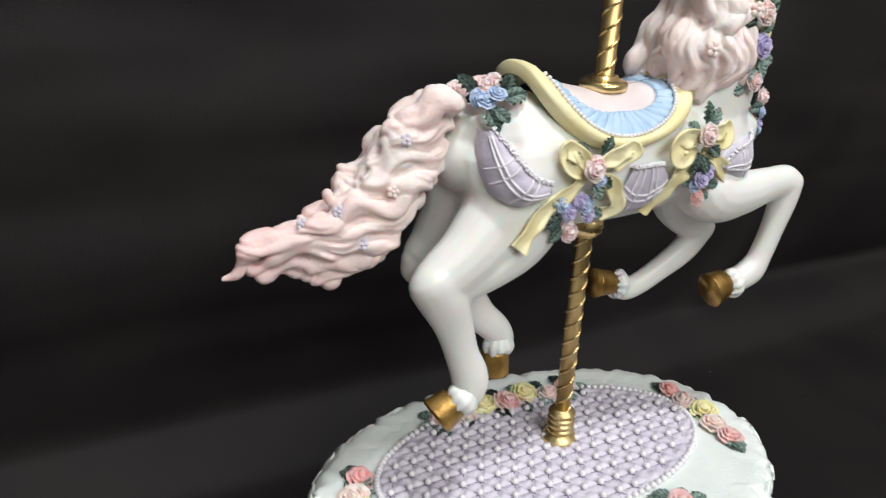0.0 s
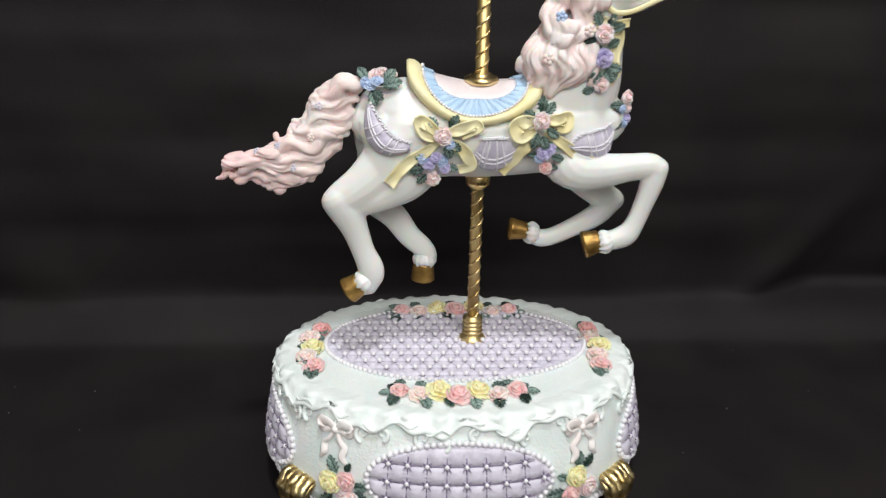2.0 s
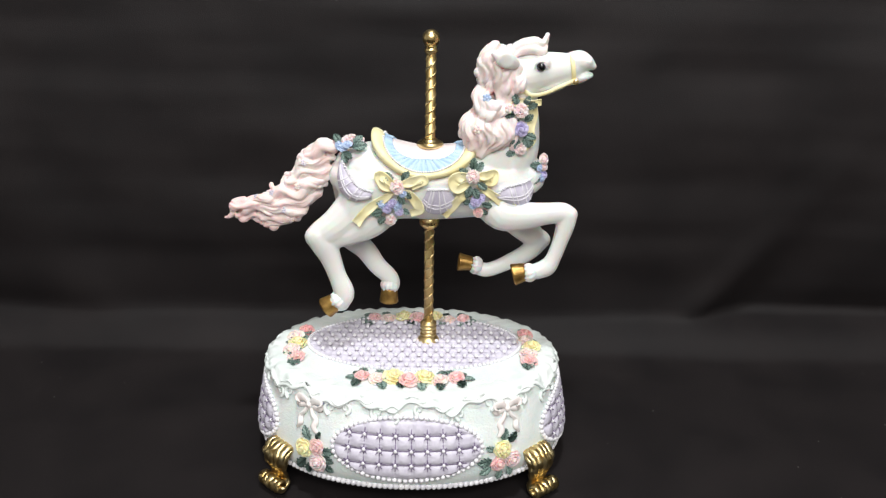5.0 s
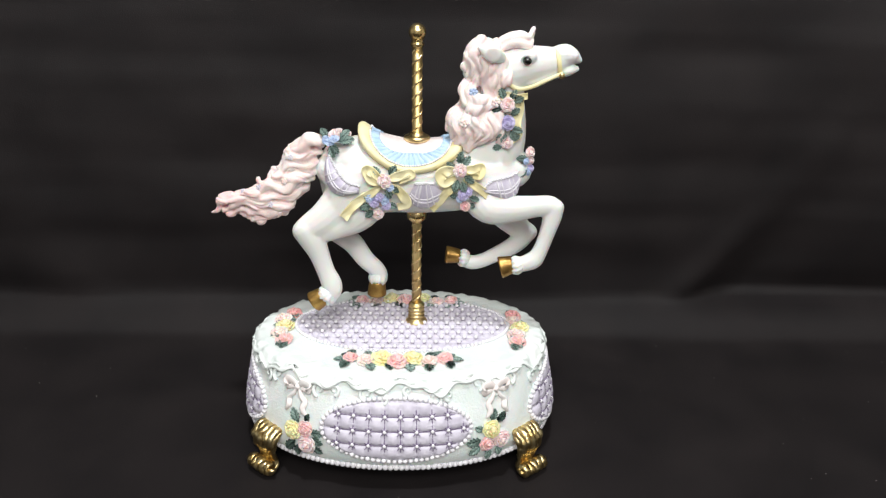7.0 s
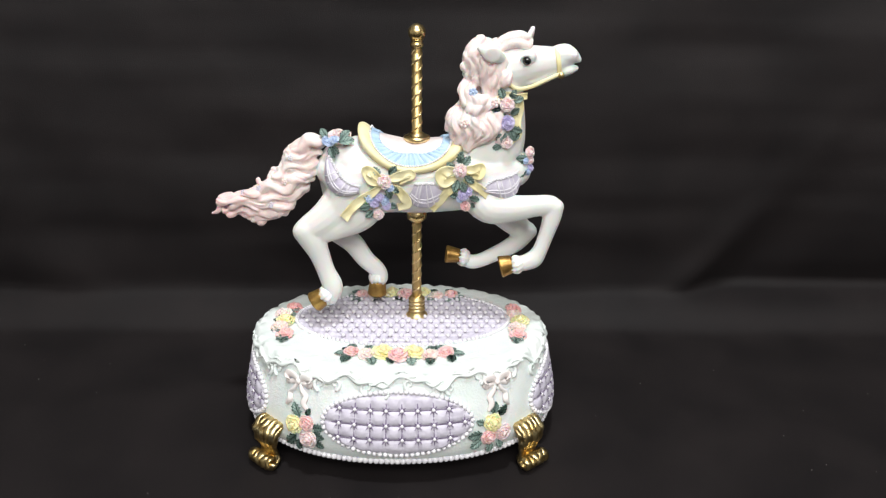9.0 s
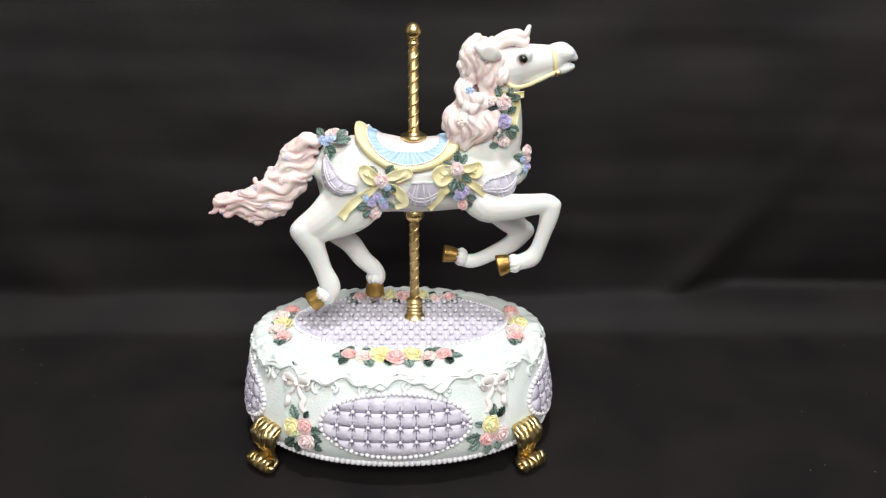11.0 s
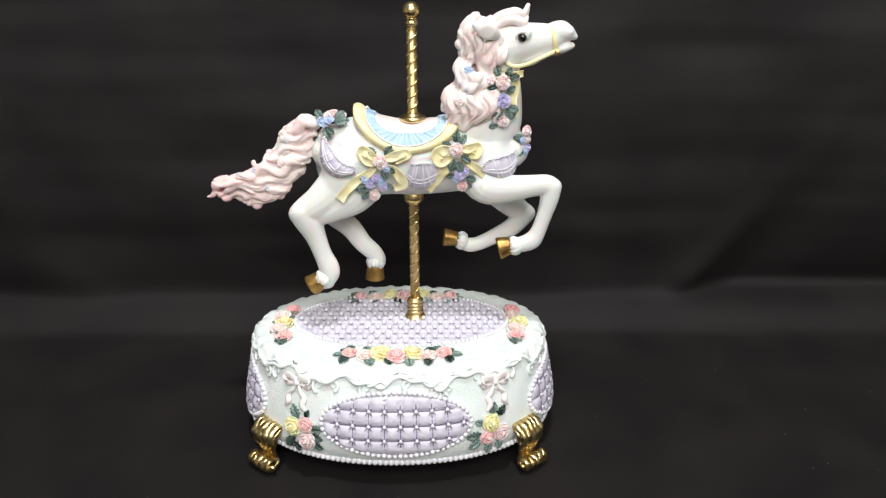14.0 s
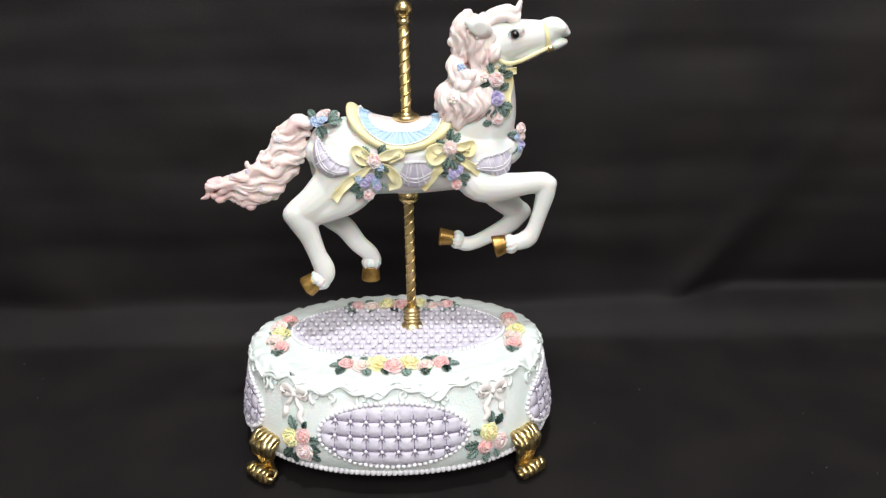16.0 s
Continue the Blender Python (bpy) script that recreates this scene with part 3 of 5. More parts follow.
def make_top_flowers():
    up = (0, 0, 1)
    rng = random.Random(11)
    line = [("pink", 1.1), ("peach", 1.2), ("yellow", 1.5), ("pink", 1.5), ("yellow", 1.45), ("peach", 1.2), ("pink", 1.15)]

    def spray(place, along, items, half, leaves):
        for k, (c, size) in enumerate(items):
            t = (k - (len(items) - 1) / 2) / ((len(items) - 1) / 2) * half
            x, y = place(t, 1.1 * (-1) ** k + rng.uniform(-0.4, 0.4))
            rose(box, (x, y, TOP + 0.5), (rng.uniform(-0.2, 0.2), rng.uniform(-0.3, 0.05), 1), c, size, rng.uniform(0.1, 6))
        for k in range(leaves):
            t = (k / (leaves - 1) * 2 - 1) * half * 1.02
            for sd in (-1, 1):
                x, y = place(t + rng.uniform(-1.4, 1.4), sd * 2.0)
                leaf(box, (x, y, TOP + 0.35), up, along + sd * (math.pi / 2 + rng.uniform(-0.75, 0.75)), rng.uniform(1.0, 1.3))
        for end in (-1, 1):
            for o in (-0.75, 0.0, 0.75):
                x, y = place(end * half * (1.1 if o == 0 else 1.03), o * 2)
                leaf(box, (x, y, TOP + 0.35), up, along + (0 if end > 0 else math.pi) + o * end, rng.uniform(0.95, 1.2))

    spray(lambda t, o: (t, -31.5 + o + 0.0024 * t * t), 0.0, line, 23.0, 6)
    spray(lambda t, o: (t + 2, 34.5 + o - 0.0024 * t * t), 0.0, line, 25.0, 6)
    side = [("pink", 1.25), ("peach", 1.3), ("yellow", 1.4), ("peach", 1.3), ("red", 1.2)]
    for sx in (-1, 1):
        spray(lambda t, o: (sx * (62.0 - 0.012 * t * t) + o, t + 2.5), math.pi / 2, side, 14.5, 5)


make_top_flowers()


def foot_mesh():
    """Gilt scroll foot: ribbed leaf above, narrow waist, volute below; faces +x."""
    bm = bmesh.new()
    path = [(-3, 25.0), (1.5, 26.0), (5.0, 23.0), (5.6, 18.5), (4.0, 14.0), (2.4, 9.5), (2.0, 5.2), (4.0, 2.6), (7.2, 2.9), (8.6, 5.6), (7.2, 8.0), (4.9, 7.3), (4.8, 5.4)]
    for k, off in enumerate((-4.6, -2.3, 0.0, 2.3, 4.6)):
        pts, rad = [], []
        for i, (x, z) in enumerate(path):
            waist = 1 - 0.28 * math.exp(-((i - 5) / 1.9) ** 2)
            drop = -0.16 * abs(off) * (1 if i < 4 else 0.3)
            pts.append((x + drop, off * waist, max(1.35, z + drop * 0.5)))
            rad.append((1.5 if i < 10 else 1.1, 1.55 * waist))
        tube(bm, pts, rad, 44, 9)
    ball(bm, (6.2, 0, 5.4), 2.0, 12, 8)
    tube(bm, [(6.6, -6.2, 5.3), (6.6, 6.2, 5.3)], [1.5, 1.5], 4, 10, (0, 0, 1))
    tube(bm, [(-2, 0, 25), (2.4, 0, 20), (2.6, 0, 14), (2.2, 0, 8), (3.4, 0, 4)], [(1, 6), (3, 6), (2.2, 5), (1.8, 4.4), (1.4, 5)], 20, 12)
    for v in bm.verts:
        q = v.co / MM
        v.co += Vector((noise.noise(q * 0.35), noise.noise(q * 0.35 + Vector((9, 0, 0))), 0.4 * noise.noise(q * 0.3 + Vector((0, 9, 0))))) * 0.9 * MM
        v.co.z = max(v.co.z, 0.0)
    return bm


foot = None
for k, s in enumerate(FOOT_S):
    p, n = skirt(s, 18, 0.0)
    p.x += math.copysign(1.3, p.x)
    ang = math.atan2(1.2 * math.copysign(1, p.y), math.copysign(1, p.x))
    m = Matrix.Translation(Vector((p.x, p.y, 0)) * MM) @ Matrix.Rotation(ang, 4, "Z") @ Matrix.Diagonal((1.1, 1.3, 0.94, 1))
    if foot is None:
        foot = link("foot", foot_mesh(), M_GILT, box, "gold painted scroll foot")
        foot.matrix_basis = m
    else:
        again(foot, m, box, "gold painted scroll foot")


def make_collar():
    prof = [(5.6, TOP - 1), (5.8, TOP + 0.8), (5.4, TOP + 1.7), (4.3, TOP + 2.6), (3.9, TOP + 3.2)]
    for k in range(4):
        z = TOP + 3.3 + k * 2.0
        prof += [(3.5, z), (4.2, z + 0.4), (4.4, z + 1.0), (4.2, z + 1.6), (3.5, z + 1.95)]
    prof += [(3.3, TOP + 11.6), (3.0, TOP + 12.0)]
    link("pole_socket", lathe(bmesh.new(), prof, 36, (HORSE_X, HORSE_Y)), M_SOCKET, box, "ringed worn brass pole socket")


make_collar()

# ---- carousel horse on its pole (rises and falls) ----
horse = new("carousel_horse")
tagged(horse, "white galloping carousel horse, pink mane, yellow saddle, on brass pole", "figurine")


def make_pole():
    rod = bmesh.new()
    lathe(rod, [(2.4, 44), (2.4, 120), (2.4, 205)], 28)
    link("pole", rod, M_POLE, horse, "satin brass pole")
    rod = bmesh.new()
    for ph in (0.4, 0.4 + math.pi):
        pts = []
        for i in range(240):
            z = 46 + i * (203 - 46) / 239
            a = ph + 2 * math.pi * z / 10.8
            pts.append((2.3 * math.cos(a), 2.3 * math.sin(a), z))
        tube(rod, pts, [(0.45, 0.45)] * len(pts), 480, 6, (0, 0, 1))
    link("spiral_wire", rod, M_GOLD, horse, "bright brass wire wound round the pole")
    fin = bmesh.new()
    lathe(fin, [(2.6, 202), (3.2, 202.6), (3.2, 203.6), (2.7, 204.2), (2.6, 205.0), (3.2, 205.5)], 28)
    ball(fin, (0, 0, 208.7), 4.1, 28, 18)
    link("finial", fin, M_GOLD, horse, "polished brass ball finial")
    _, _, z = (0.6, 0.0, 158.8)
    c = bmesh.new()
    lathe(c, [(5.0, z - 1.6), (6.2, z - 1.2), (6.6, z - 0.2), (6.3, z + 0.9), (5.2, z + 1.4), (4.0, z + 1.5), (3.7, z + 2.4), (2.6, z + 2.7)], 36)
    link("upper_collar", c, M_GOLD, horse, "polished brass collar")
    c = bmesh.new()
    lathe(c, [(6.4, z - 6), (6.2, z - 3), (6.0, z - 1.8), (5.4, z - 1.5)], 32)
    link("collar_seat", c, M_SEAT, horse, "pale pink round boss under the collar")
    _, _, z = (0.7, 0.0, 116.5)
    c = bmesh.new()
    lathe(c, [(3.0, z - 1.2), (3.6, z - 0.6), (4.0, z), (4.9, z + 0.6), (5.1, z + 2.4), (4.9, z + 6)], 32)
    link("lower_collar", c, M_GOLD, horse, "brass collar")


make_pole()



def make_horse_body():
    bm = bmesh.new()
    # trunk
    tube(bm, [(-40.6, 0.0, 142.6), (-34.4, 0.0, 140.4), (-24.6, 0.0, 138.9), (-10.6, 0.0, 137.6), (2.1, 0.0, 137.5), (16.1, 0.0, 138.3), (28.7, 0.0, 140.8), (39.9, 0.0, 143.3), (47.7, 0.0, 144.0)],
         [(9.5, 11.5), (16.8, 17.0), (18.9, 17.8), (16.7, 15.8), (16.7, 16.2), (16.4, 16.2), (17.2, 15.5), (15.6, 13.0), (10.0, 9.5)], 40, 26)
    tube(bm, [(-38.5, 0.0, 147.0), (-32.0, 0.0, 146.0), (-22.0, 0.0, 145.0)], [(9.0, 10.5), (13.2, 15.0), (12.6, 15.0)], 14, 20)
    # neck
    tube(bm, [(31.4, 0.0, 146.1), (37.0, 0.0, 157.6), (38.8, 0.0, 168.8), (38.8, 0.0, 179.7), (39.2, 0.0, 190.4), (39.8, 0.0, 195.1)],
         [(18.3, 13.0), (16.1, 11.5), (13.9, 9.8), (12.2, 8.6), (11.7, 8.6), (10.0, 8.0)], 24, 22)
    # head
    tube(bm, [(38.8, 0.0, 193.5), (44.4, 0.0, 193.1), (51.0, 0.0, 194.3), (57.6, 0.0, 195.4), (63.7, 0.0, 196.0), (67.5, 0.0, 197.0), (70.0, 0.0, 197.4)],
         [(9.5, 7.0), (11.1, 8.2), (9.7, 8.0), (8.1, 6.6), (7.2, 5.4), (5.6, 5.0), (3.6, 4.2)], 26, 20)
    tube(bm, [(47.3, 0.0, 187.9), (55.4, 0.0, 188.0), (63.2, 0.0, 191.0), (67.6, 0.0, 191.7), (70.2, 0.0, 191.6)], [(5.6, 6.0), (4.4, 5.4), (3.6, 4.4), (2.8, 3.8), (1.7, 3.2)], 16, 14)
    for sd in (-1, 1):
        # cheek, brow, nostril, ear
        ball(bm, (48.0, 0.0, 190.0), 7.2, 14, 10)
        x, _, z = (52.3, 0.0, 198.7)
        ball(bm, (x, sd * 6.6, z + 0.6), 3.0, 12, 8)
        x, _, z = (73.3, 0.0, 199.6)
        ball(bm, (x, sd * 3.2, z), 2.0, 10, 8)
    # lips
    tube(bm, [(65.0, 0.0, 191.6), (70.0, 0.0, 192.0), (73.2, 0.0, 192.7), (75.0, 0.0, 193.1)], [(3.6, 4.2), (3.0, 3.8), (2.2, 3.4), (1.5, 2.6)], 10, 12)
    tube(bm, [(66.0, 0.0, 198.6), (69.4, 0.0, 199.4), (72.2, 0.0, 198.9), (74.4, 0.0, 198.0), (75.8, 0.0, 197.2)], [(5.2, 4.8), (5.2, 5.0), (4.2, 4.7), (3.0, 4.0), (1.8, 3.0)], 14, 14)
    # near hind leg
    tube(bm, [(-31.2, -7.0, 140.1), (-34.6, -9.0, 130.0), (-43.0, -11.0, 121.4), (-51.4, -12.0, 115.8), (-54.5, -12.5, 113.5)], [(16.1, 9.5), (11.4, 8.6), (9.2, 7.2), (7.5, 6.0), (7.0, 5.2)], 20, 18)
    tube(bm, [(-22.8, -7.0, 131.5), (-29.3, -9.0, 122.4), (-38.1, -11.0, 117.1), (-47.7, -12.0, 113.1)], [(11.7, 8.6), (9.5, 7.6), (7.0, 6.4), (5.6, 4.5)], 18, 16)
    tube(bm, [(-54.4, -13.0, 115.5), (-51.3, -13.0, 109.6), (-48.3, -13.0, 102.0), (-45.6, -13.0, 93.4), (-43.0, -13.0, 86.5), (-42.6, -13.0, 82.1), (-45.6, -13.0, 77.6)], [(7.2, 5.4), (6.7, 5.0), (5.3, 3.8), (4.7, 3.5), (5.3, 3.9), (5.0, 3.9), (3.9, 3.5)], 26, 16)
    # far hind leg
    tube(bm, [(-36.1, 6.0, 133.0), (-38.4, 8.0, 124.2), (-42.4, 10.0, 116.0), (-46.7, 10.5, 111.1), (-48.0, 10.5, 109.8)], [(13.9, 8.5), (10.6, 7.4), (8.1, 6.4), (6.4, 5.4), (5.6, 4.0)], 18, 16)
    tube(bm, [(-47.4, 10.5, 109.5), (-39.9, 10.0, 103.8), (-33.4, 9.5, 98.6), (-27.6, 9.0, 90.4), (-22.3, 9.0, 85.2), (-19.9, 9.0, 81.0), (-20.9, 9.0, 77.3)], [(6.1, 5.0), (5.8, 5.0), (5.6, 4.1), (5.0, 3.9), (4.7, 3.8), (4.4, 3.8), (4.2, 3.6)], 24, 16)
    # near fore leg
    tube(bm, [(31.4, -6.0, 134.8), (35.9, -11.0, 127.5), (46.7, -11.0, 126.5), (57.8, -11.0, 127.8), (65.3, -11.0, 128.2), (68.2, -11.0, 126.2)], [(12.8, 8.0), (8.9, 7.4), (7.0, 6.2), (5.6, 4.4), (5.3, 4.0), (4.7, 3.7)], 24, 16)
    tube(bm, [(67.5, -11.0, 127.9), (66.9, -11.0, 121.4), (64.7, -11.0, 112.4), (62.1, -11.0, 104.1), (59.3, -11.0, 99.4), (54.2, -11.0, 97.2), (50.2, -11.0, 96.8)], [(5.3, 4.0), (4.7, 3.8), (3.9, 3.4), (3.9, 3.4), (4.7, 3.8), (4.2, 3.6), (3.9, 3.4)], 24, 16)
    # far fore leg
    tube(bm, [(38.1, 6.0, 128.0), (44.9, 11.5, 116.0), (52.7, 11.5, 109.2), (58.0, 11.5, 105.4)], [(11.1, 7.6), (7.5, 6.6), (6.4, 5.6), (5.0, 4.0)], 18, 16)
    tube(bm, [(58.5, 11.5, 106.7), (52.3, 11.5, 98.9), (42.9, 11.5, 93.2), (34.0, 11.5, 88.8), (28.5, 11.5, 88.1), (24.2, 11.5, 90.3)], [(5.6, 4.2), (5.0, 3.9), (4.2, 3.5), (3.9, 3.4), (3.9, 3.5), (3.3, 3.4)], 22, 16)
    # fetlock tufts
    for c, r in (((-43.9, -13.0, 78.2), 4.0), ((51.4, -11.0, 96.2), 3.4), ((-19.9, 9.0, 80.0), 4.0), ((25.5, 11.5, 88.7), 3.3)):
        ball(bm, c, r, 12, 8)
    ob = link("body", bm, M_WHITE, horse, "glossy white painted horse body")
    sculpted(ob, 0.6, 5)


make_horse_body()


def make_hoof(a, b, r0, r1):
    """A gilt hoof from the fetlock end a to the sole b."""
    bm = bmesh.new()
    A, B = np.array(a), np.array(b)
    tube(bm, [tuple(A), tuple(A * 0.5 + B * 0.5), tuple(B)], [r0, tuple((p + q) / 2 for p, q in zip(r0, r1)), r1], 8, 18, caps=False)
    bmesh.ops.bevel(bm, geom=[e for e in bm.edges if any(len(f.verts) > 4 for f in e.link_faces)], offset=0.4 * MM, segments=2, affect="EDGES")
    link("hoof", bm, M_HOOF, horse, "gold painted hoof")


make_hoof((-46.9, -13.0, 79.2), (-52.4, -13.0, 75.4), (4.6, 4.3), (5.7, 5.0))
make_hoof((-21.2, 9.0, 78.0), (-21.7, 9.0, 69.6), (4.2, 4.2), (5.2, 5.0))
make_hoof((49.0, -11.0, 96.8), (42.4, -11.0, 94.9), (4.4, 4.2), (5.8, 5.0))
make_hoof((23.0, 11.5, 91.4), (15.2, 11.5, 92.4), (3.6, 3.8), (4.9, 4.7))


def make_tuft(c, way, side, seed):
    """Feathered hair of the fetlock falling over the top of the hoof."""
    rnd = random.Random(seed)
    bm = bmesh.new()
    c, way = Vector(c), Vector(way).normalized()
    for k in range(6):
        a = -1.4 + 2.8 * k / 5
        o = Vector((-way.z, 0, way.x)) * (3.3 * math.sin(a)) + Vector((0, side * 3.6 * math.cos(a), 0))
        tip = c + o * 1.12 + way * rnd.uniform(1.4, 3.0)
        tube(bm, [tuple(c + o * 0.8 - way * 2.0), tuple(c + o * 1.12), tuple(tip)], [1.7, 1.75, 0.6], 8, 9)
    sculpted(link("fetlock_hair", bm, M_WHITE, horse, "white sculpted fetlock hair"), 0.4, 3)


make_tuft((-45.6, -13.0, 80.0), (-0.7, 0, -0.55), -1, 1)
make_tuft((-20.9, 9.0, 79.4), (-0.05, 0, -1), -1, 2)
make_tuft((50.4, -11.0, 96.6), (-1, 0, -0.3), -1, 3)
make_tuft((24.4, 11.5, 90.8), (-1, 0, 0.15), -1, 4)


def lock(bm, pts, r, seed, wave=0.8, length=14.0):
    """A rounded lock of hair that swells, bends and tapers to its tip."""
    rnd = random.Random(seed)
    n = 40
    C = spline(pts, n)
    T = np.gradient(C, axis=0)
    T /= np.linalg.norm(T, axis=1)[:, None]
    arc = np.concatenate([[0], np.cumsum(np.linalg.norm(np.diff(C, axis=0), axis=1))])
    ph, beat = rnd.uniform(0, 6.28), rnd.uniform(0.85, 1.2)
    P, rad = [], []
    for i in range(n + 1):
        t = i / n
        env = (0.7 + 0.3 * math.sin(min(1, t * 2.4) * math.pi / 2)) * (1 - 0.62 * max(0, t - 0.55) / 0.45)
        w = wave * min(1, 3 * t) * math.sin(2 * math.pi * arc[i] / (length * beat) + ph)
        P.append(tuple(C[i] + np.array((-T[i][2], 0.0, T[i][0])) * w))
        rad.append((r * env * (1 + 0.12 * math.sin(2 * arc[i] / 3.1 + ph)), r * env * 1.1))
    tube(bm, P, rad, n, 14)


def carved(ob, voxel, depth, flow, pitch, seed):
    """Merge locks into one body of hair and carve wavy grooves along the flow (a direction in x and z)."""
    sculpted(ob, voxel, 4)
    me = bpy.data.meshes.new_from_object(ob.evaluated_get(bpy.context.evaluated_depsgraph_get()))
    ob.modifiers.clear()
    fx, fz = flow
    shifts = []
    for v in me.vertices:
        x, y, z = v.co / MM
        u, w = x * fx + z * fz, z * fx - x * fz
        w += 1.7 * math.sin(u * 0.42 + 0.12 * w + seed) + 2.2 * noise.noise((u * 0.07, w * 0.1, y * 0.1 + seed))
        big = abs(noise.noise((u * 0.028, w / pitch, y * 0.09 + seed)))
        fine = abs(noise.noise((u * 0.06, w * 2.3 / pitch, y * 0.2 + seed + 5)))
        shifts.append(v.normal * ((min(0.5, big) * 2 - 0.42) * depth + (min(0.5, fine) * 2 - 0.4) * depth * 0.42) * MM)
    for v, d in zip(me.vertices, shifts):
        v.co += d
    me.polygons.foreach_set("use_smooth", [True] * len(me.polygons))
    ob.data = me
    soft = ob.modifiers.new("soften", "SMOOTH")
    soft.factor, soft.iterations = 0.5, 1


def make_tail():
    bm = bmesh.new()
    spine = [(-48.4, 0.0, 156.2), (-54.7, 0.0, 153.0), (-60.2, 0.0, 145.1), (-65.0, 0.0, 136.9), (-73.0, 0.0, 129.2), (-82.0, 0.0, 124.6), (-91.9, 0.0, 123.4), (-98.0, 0.0, 122.6)]
    tube(bm, spine, [(3.2, 3), (5.0, 3.6), (7.2, 4.0), (7.4, 4.2), (6.4, 4.0), (4.4, 3.4), (2.4, 2.4), (1.0, 1.2)], 40, 16)
    # long locks that sweep round from under the dock, one below another: (curve, thickness)
    curves = [
        ([(-45.6, -2.0, 157.2), (-50.3, -4.0, 158.8), (-54.5, -5.0, 157.6), (-59.0, -5.0, 155.6), (-62.4, -5.0, 152.0), (-64.4, -4.0, 148.6)], 3.5),
        ([(-46.2, -5.0, 156.6), (-50.9, -8.0, 157.3), (-55.4, -9.0, 155.1), (-60.2, -8.0, 153.2), (-64.9, -6.0, 149.5)], 3.4),
        ([(-48.2, -6.0, 152.4), (-53.3, -9.0, 151.3), (-59.3, -10.0, 150.1), (-64.6, -8.0, 147.6), (-68.3, -6.0, 144.2)], 3.6),
        ([(-48.8, -6.0, 147.5), (-52.5, -9.0, 146.8), (-57.7, -10.5, 146.3), (-63.4, -10.0, 144.9), (-67.8, -8.0, 141.5), (-70.4, -6.0, 138.6)], 3.6),
        ([(-49.8, -5.0, 143.4), (-53.8, -9.0, 142.0), (-59.7, -10.5, 141.2), (-65.3, -10.0, 140.2), (-70.8, -8.0, 137.8), (-75.7, -6.0, 136.3), (-78.6, -5.0, 138.0)], 3.7),
        ([(-52.8, -5.0, 140.2), (-57.9, -9.0, 137.5), (-63.9, -11.0, 135.6), (-70.1, -10.0, 134.5), (-76.4, -9.0, 133.1), (-83.0, -7.0, 131.5), (-88.9, -6.0, 130.2)], 3.5),
        ([(-57.5, -5.0, 134.2), (-63.2, -10.0, 132.0), (-72.4, -11.0, 130.6), (-79.7, -10.0, 130.9), (-86.8, -8.0, 129.8), (-93.6, -6.0, 127.8), (-99.2, -5.0, 124.5), (-102.7, -4.0, 120.3)], 3.7),
        ([(-56.5, -3.0, 135.0), (-61.4, -7.0, 129.4), (-66.6, -10.0, 126.7), (-73.3, -11.0, 125.9), (-80.1, -10.0, 126.4), (-85.8, -9.0, 126.6), (-92.0, -7.0, 124.7), (-96.2, -5.0, 121.8)], 3.5),
        ([(-61.3, -3.0, 128.5), (-65.4, -6.0, 123.8), (-70.6, -8.0, 122.4), (-76.6, -9.0, 122.3), (-82.9, -8.0, 121.5), (-88.9, -6.0, 122.1), (-94.0, -5.0, 121.0)], 3.3),
        ([(-66.0, -3.0, 124.0), (-70.4, -5.0, 120.9), (-75.6, -7.0, 119.3), (-80.6, -7.0, 118.5), (-86.1, -5.0, 119.3), (-90.7, -4.0, 120.4)], 3.1),
        ([(-48.0, 2.0, 155.4), (-56.4, 5.0, 152.6), (-65.2, 6.0, 145.3), (-70.2, 6.0, 137.6), (-76.7, 5.0, 131.8), (-85.4, 4.0, 127.3), (-95.0, 2.0, 124.6)], 3.6),
        ([(-51.3, 3.0, 148.3), (-58.6, 4.0, 141.2), (-65.6, 5.0, 132.9), (-73.9, 4.0, 127.0), (-81.6, 3.0, 123.0), (-89.8, 2.0, 122.0)], 3.2),
    ]
    for k, (c, r) in enumerate(curves):
        lock(bm, [(p[0] + 0.2, p[1] * 0.55, p[2] - 0.6) for p in c], r * 0.87, 40 + k, 0.9)
    carved(link("tail", bm, M_TAIL, horse, "wavy pale pink sculpted tail"), 0.4, 2.0, (0.97, 0.24), 7.0, 3.0)
    for p, m in (((-60.6, -8.6, 150.2), "violet"), ((-85.1, -7.0, 132.0), "violet"), ((-71.8, -9.4, 126.3), "violet"), ((-64.2, -9.6, 138.4), "yellow"), ((-77.0, -8.2, 134.6), "violet")):
        b = bmesh.new()
        for j in range(5):
            a = 2 * math.pi * j / 5
            ball(b, (1.1 * math.cos(a), 1.1 * math.sin(a), 0.2), 0.85, 8, 6, 0.6)
        ball(b, (0, 0, 0.5), 0.6, 8, 6)
        o = link("blossom", b, M_LAV if m == "violet" else ROSE["peach"], horse, "tiny blossom in the tail")
        o.matrix_basis = facing((p[0], p[1] + 0.9, p[2]), (-0.2, -1, 0.25), 0.0, 0.85)


make_tail()


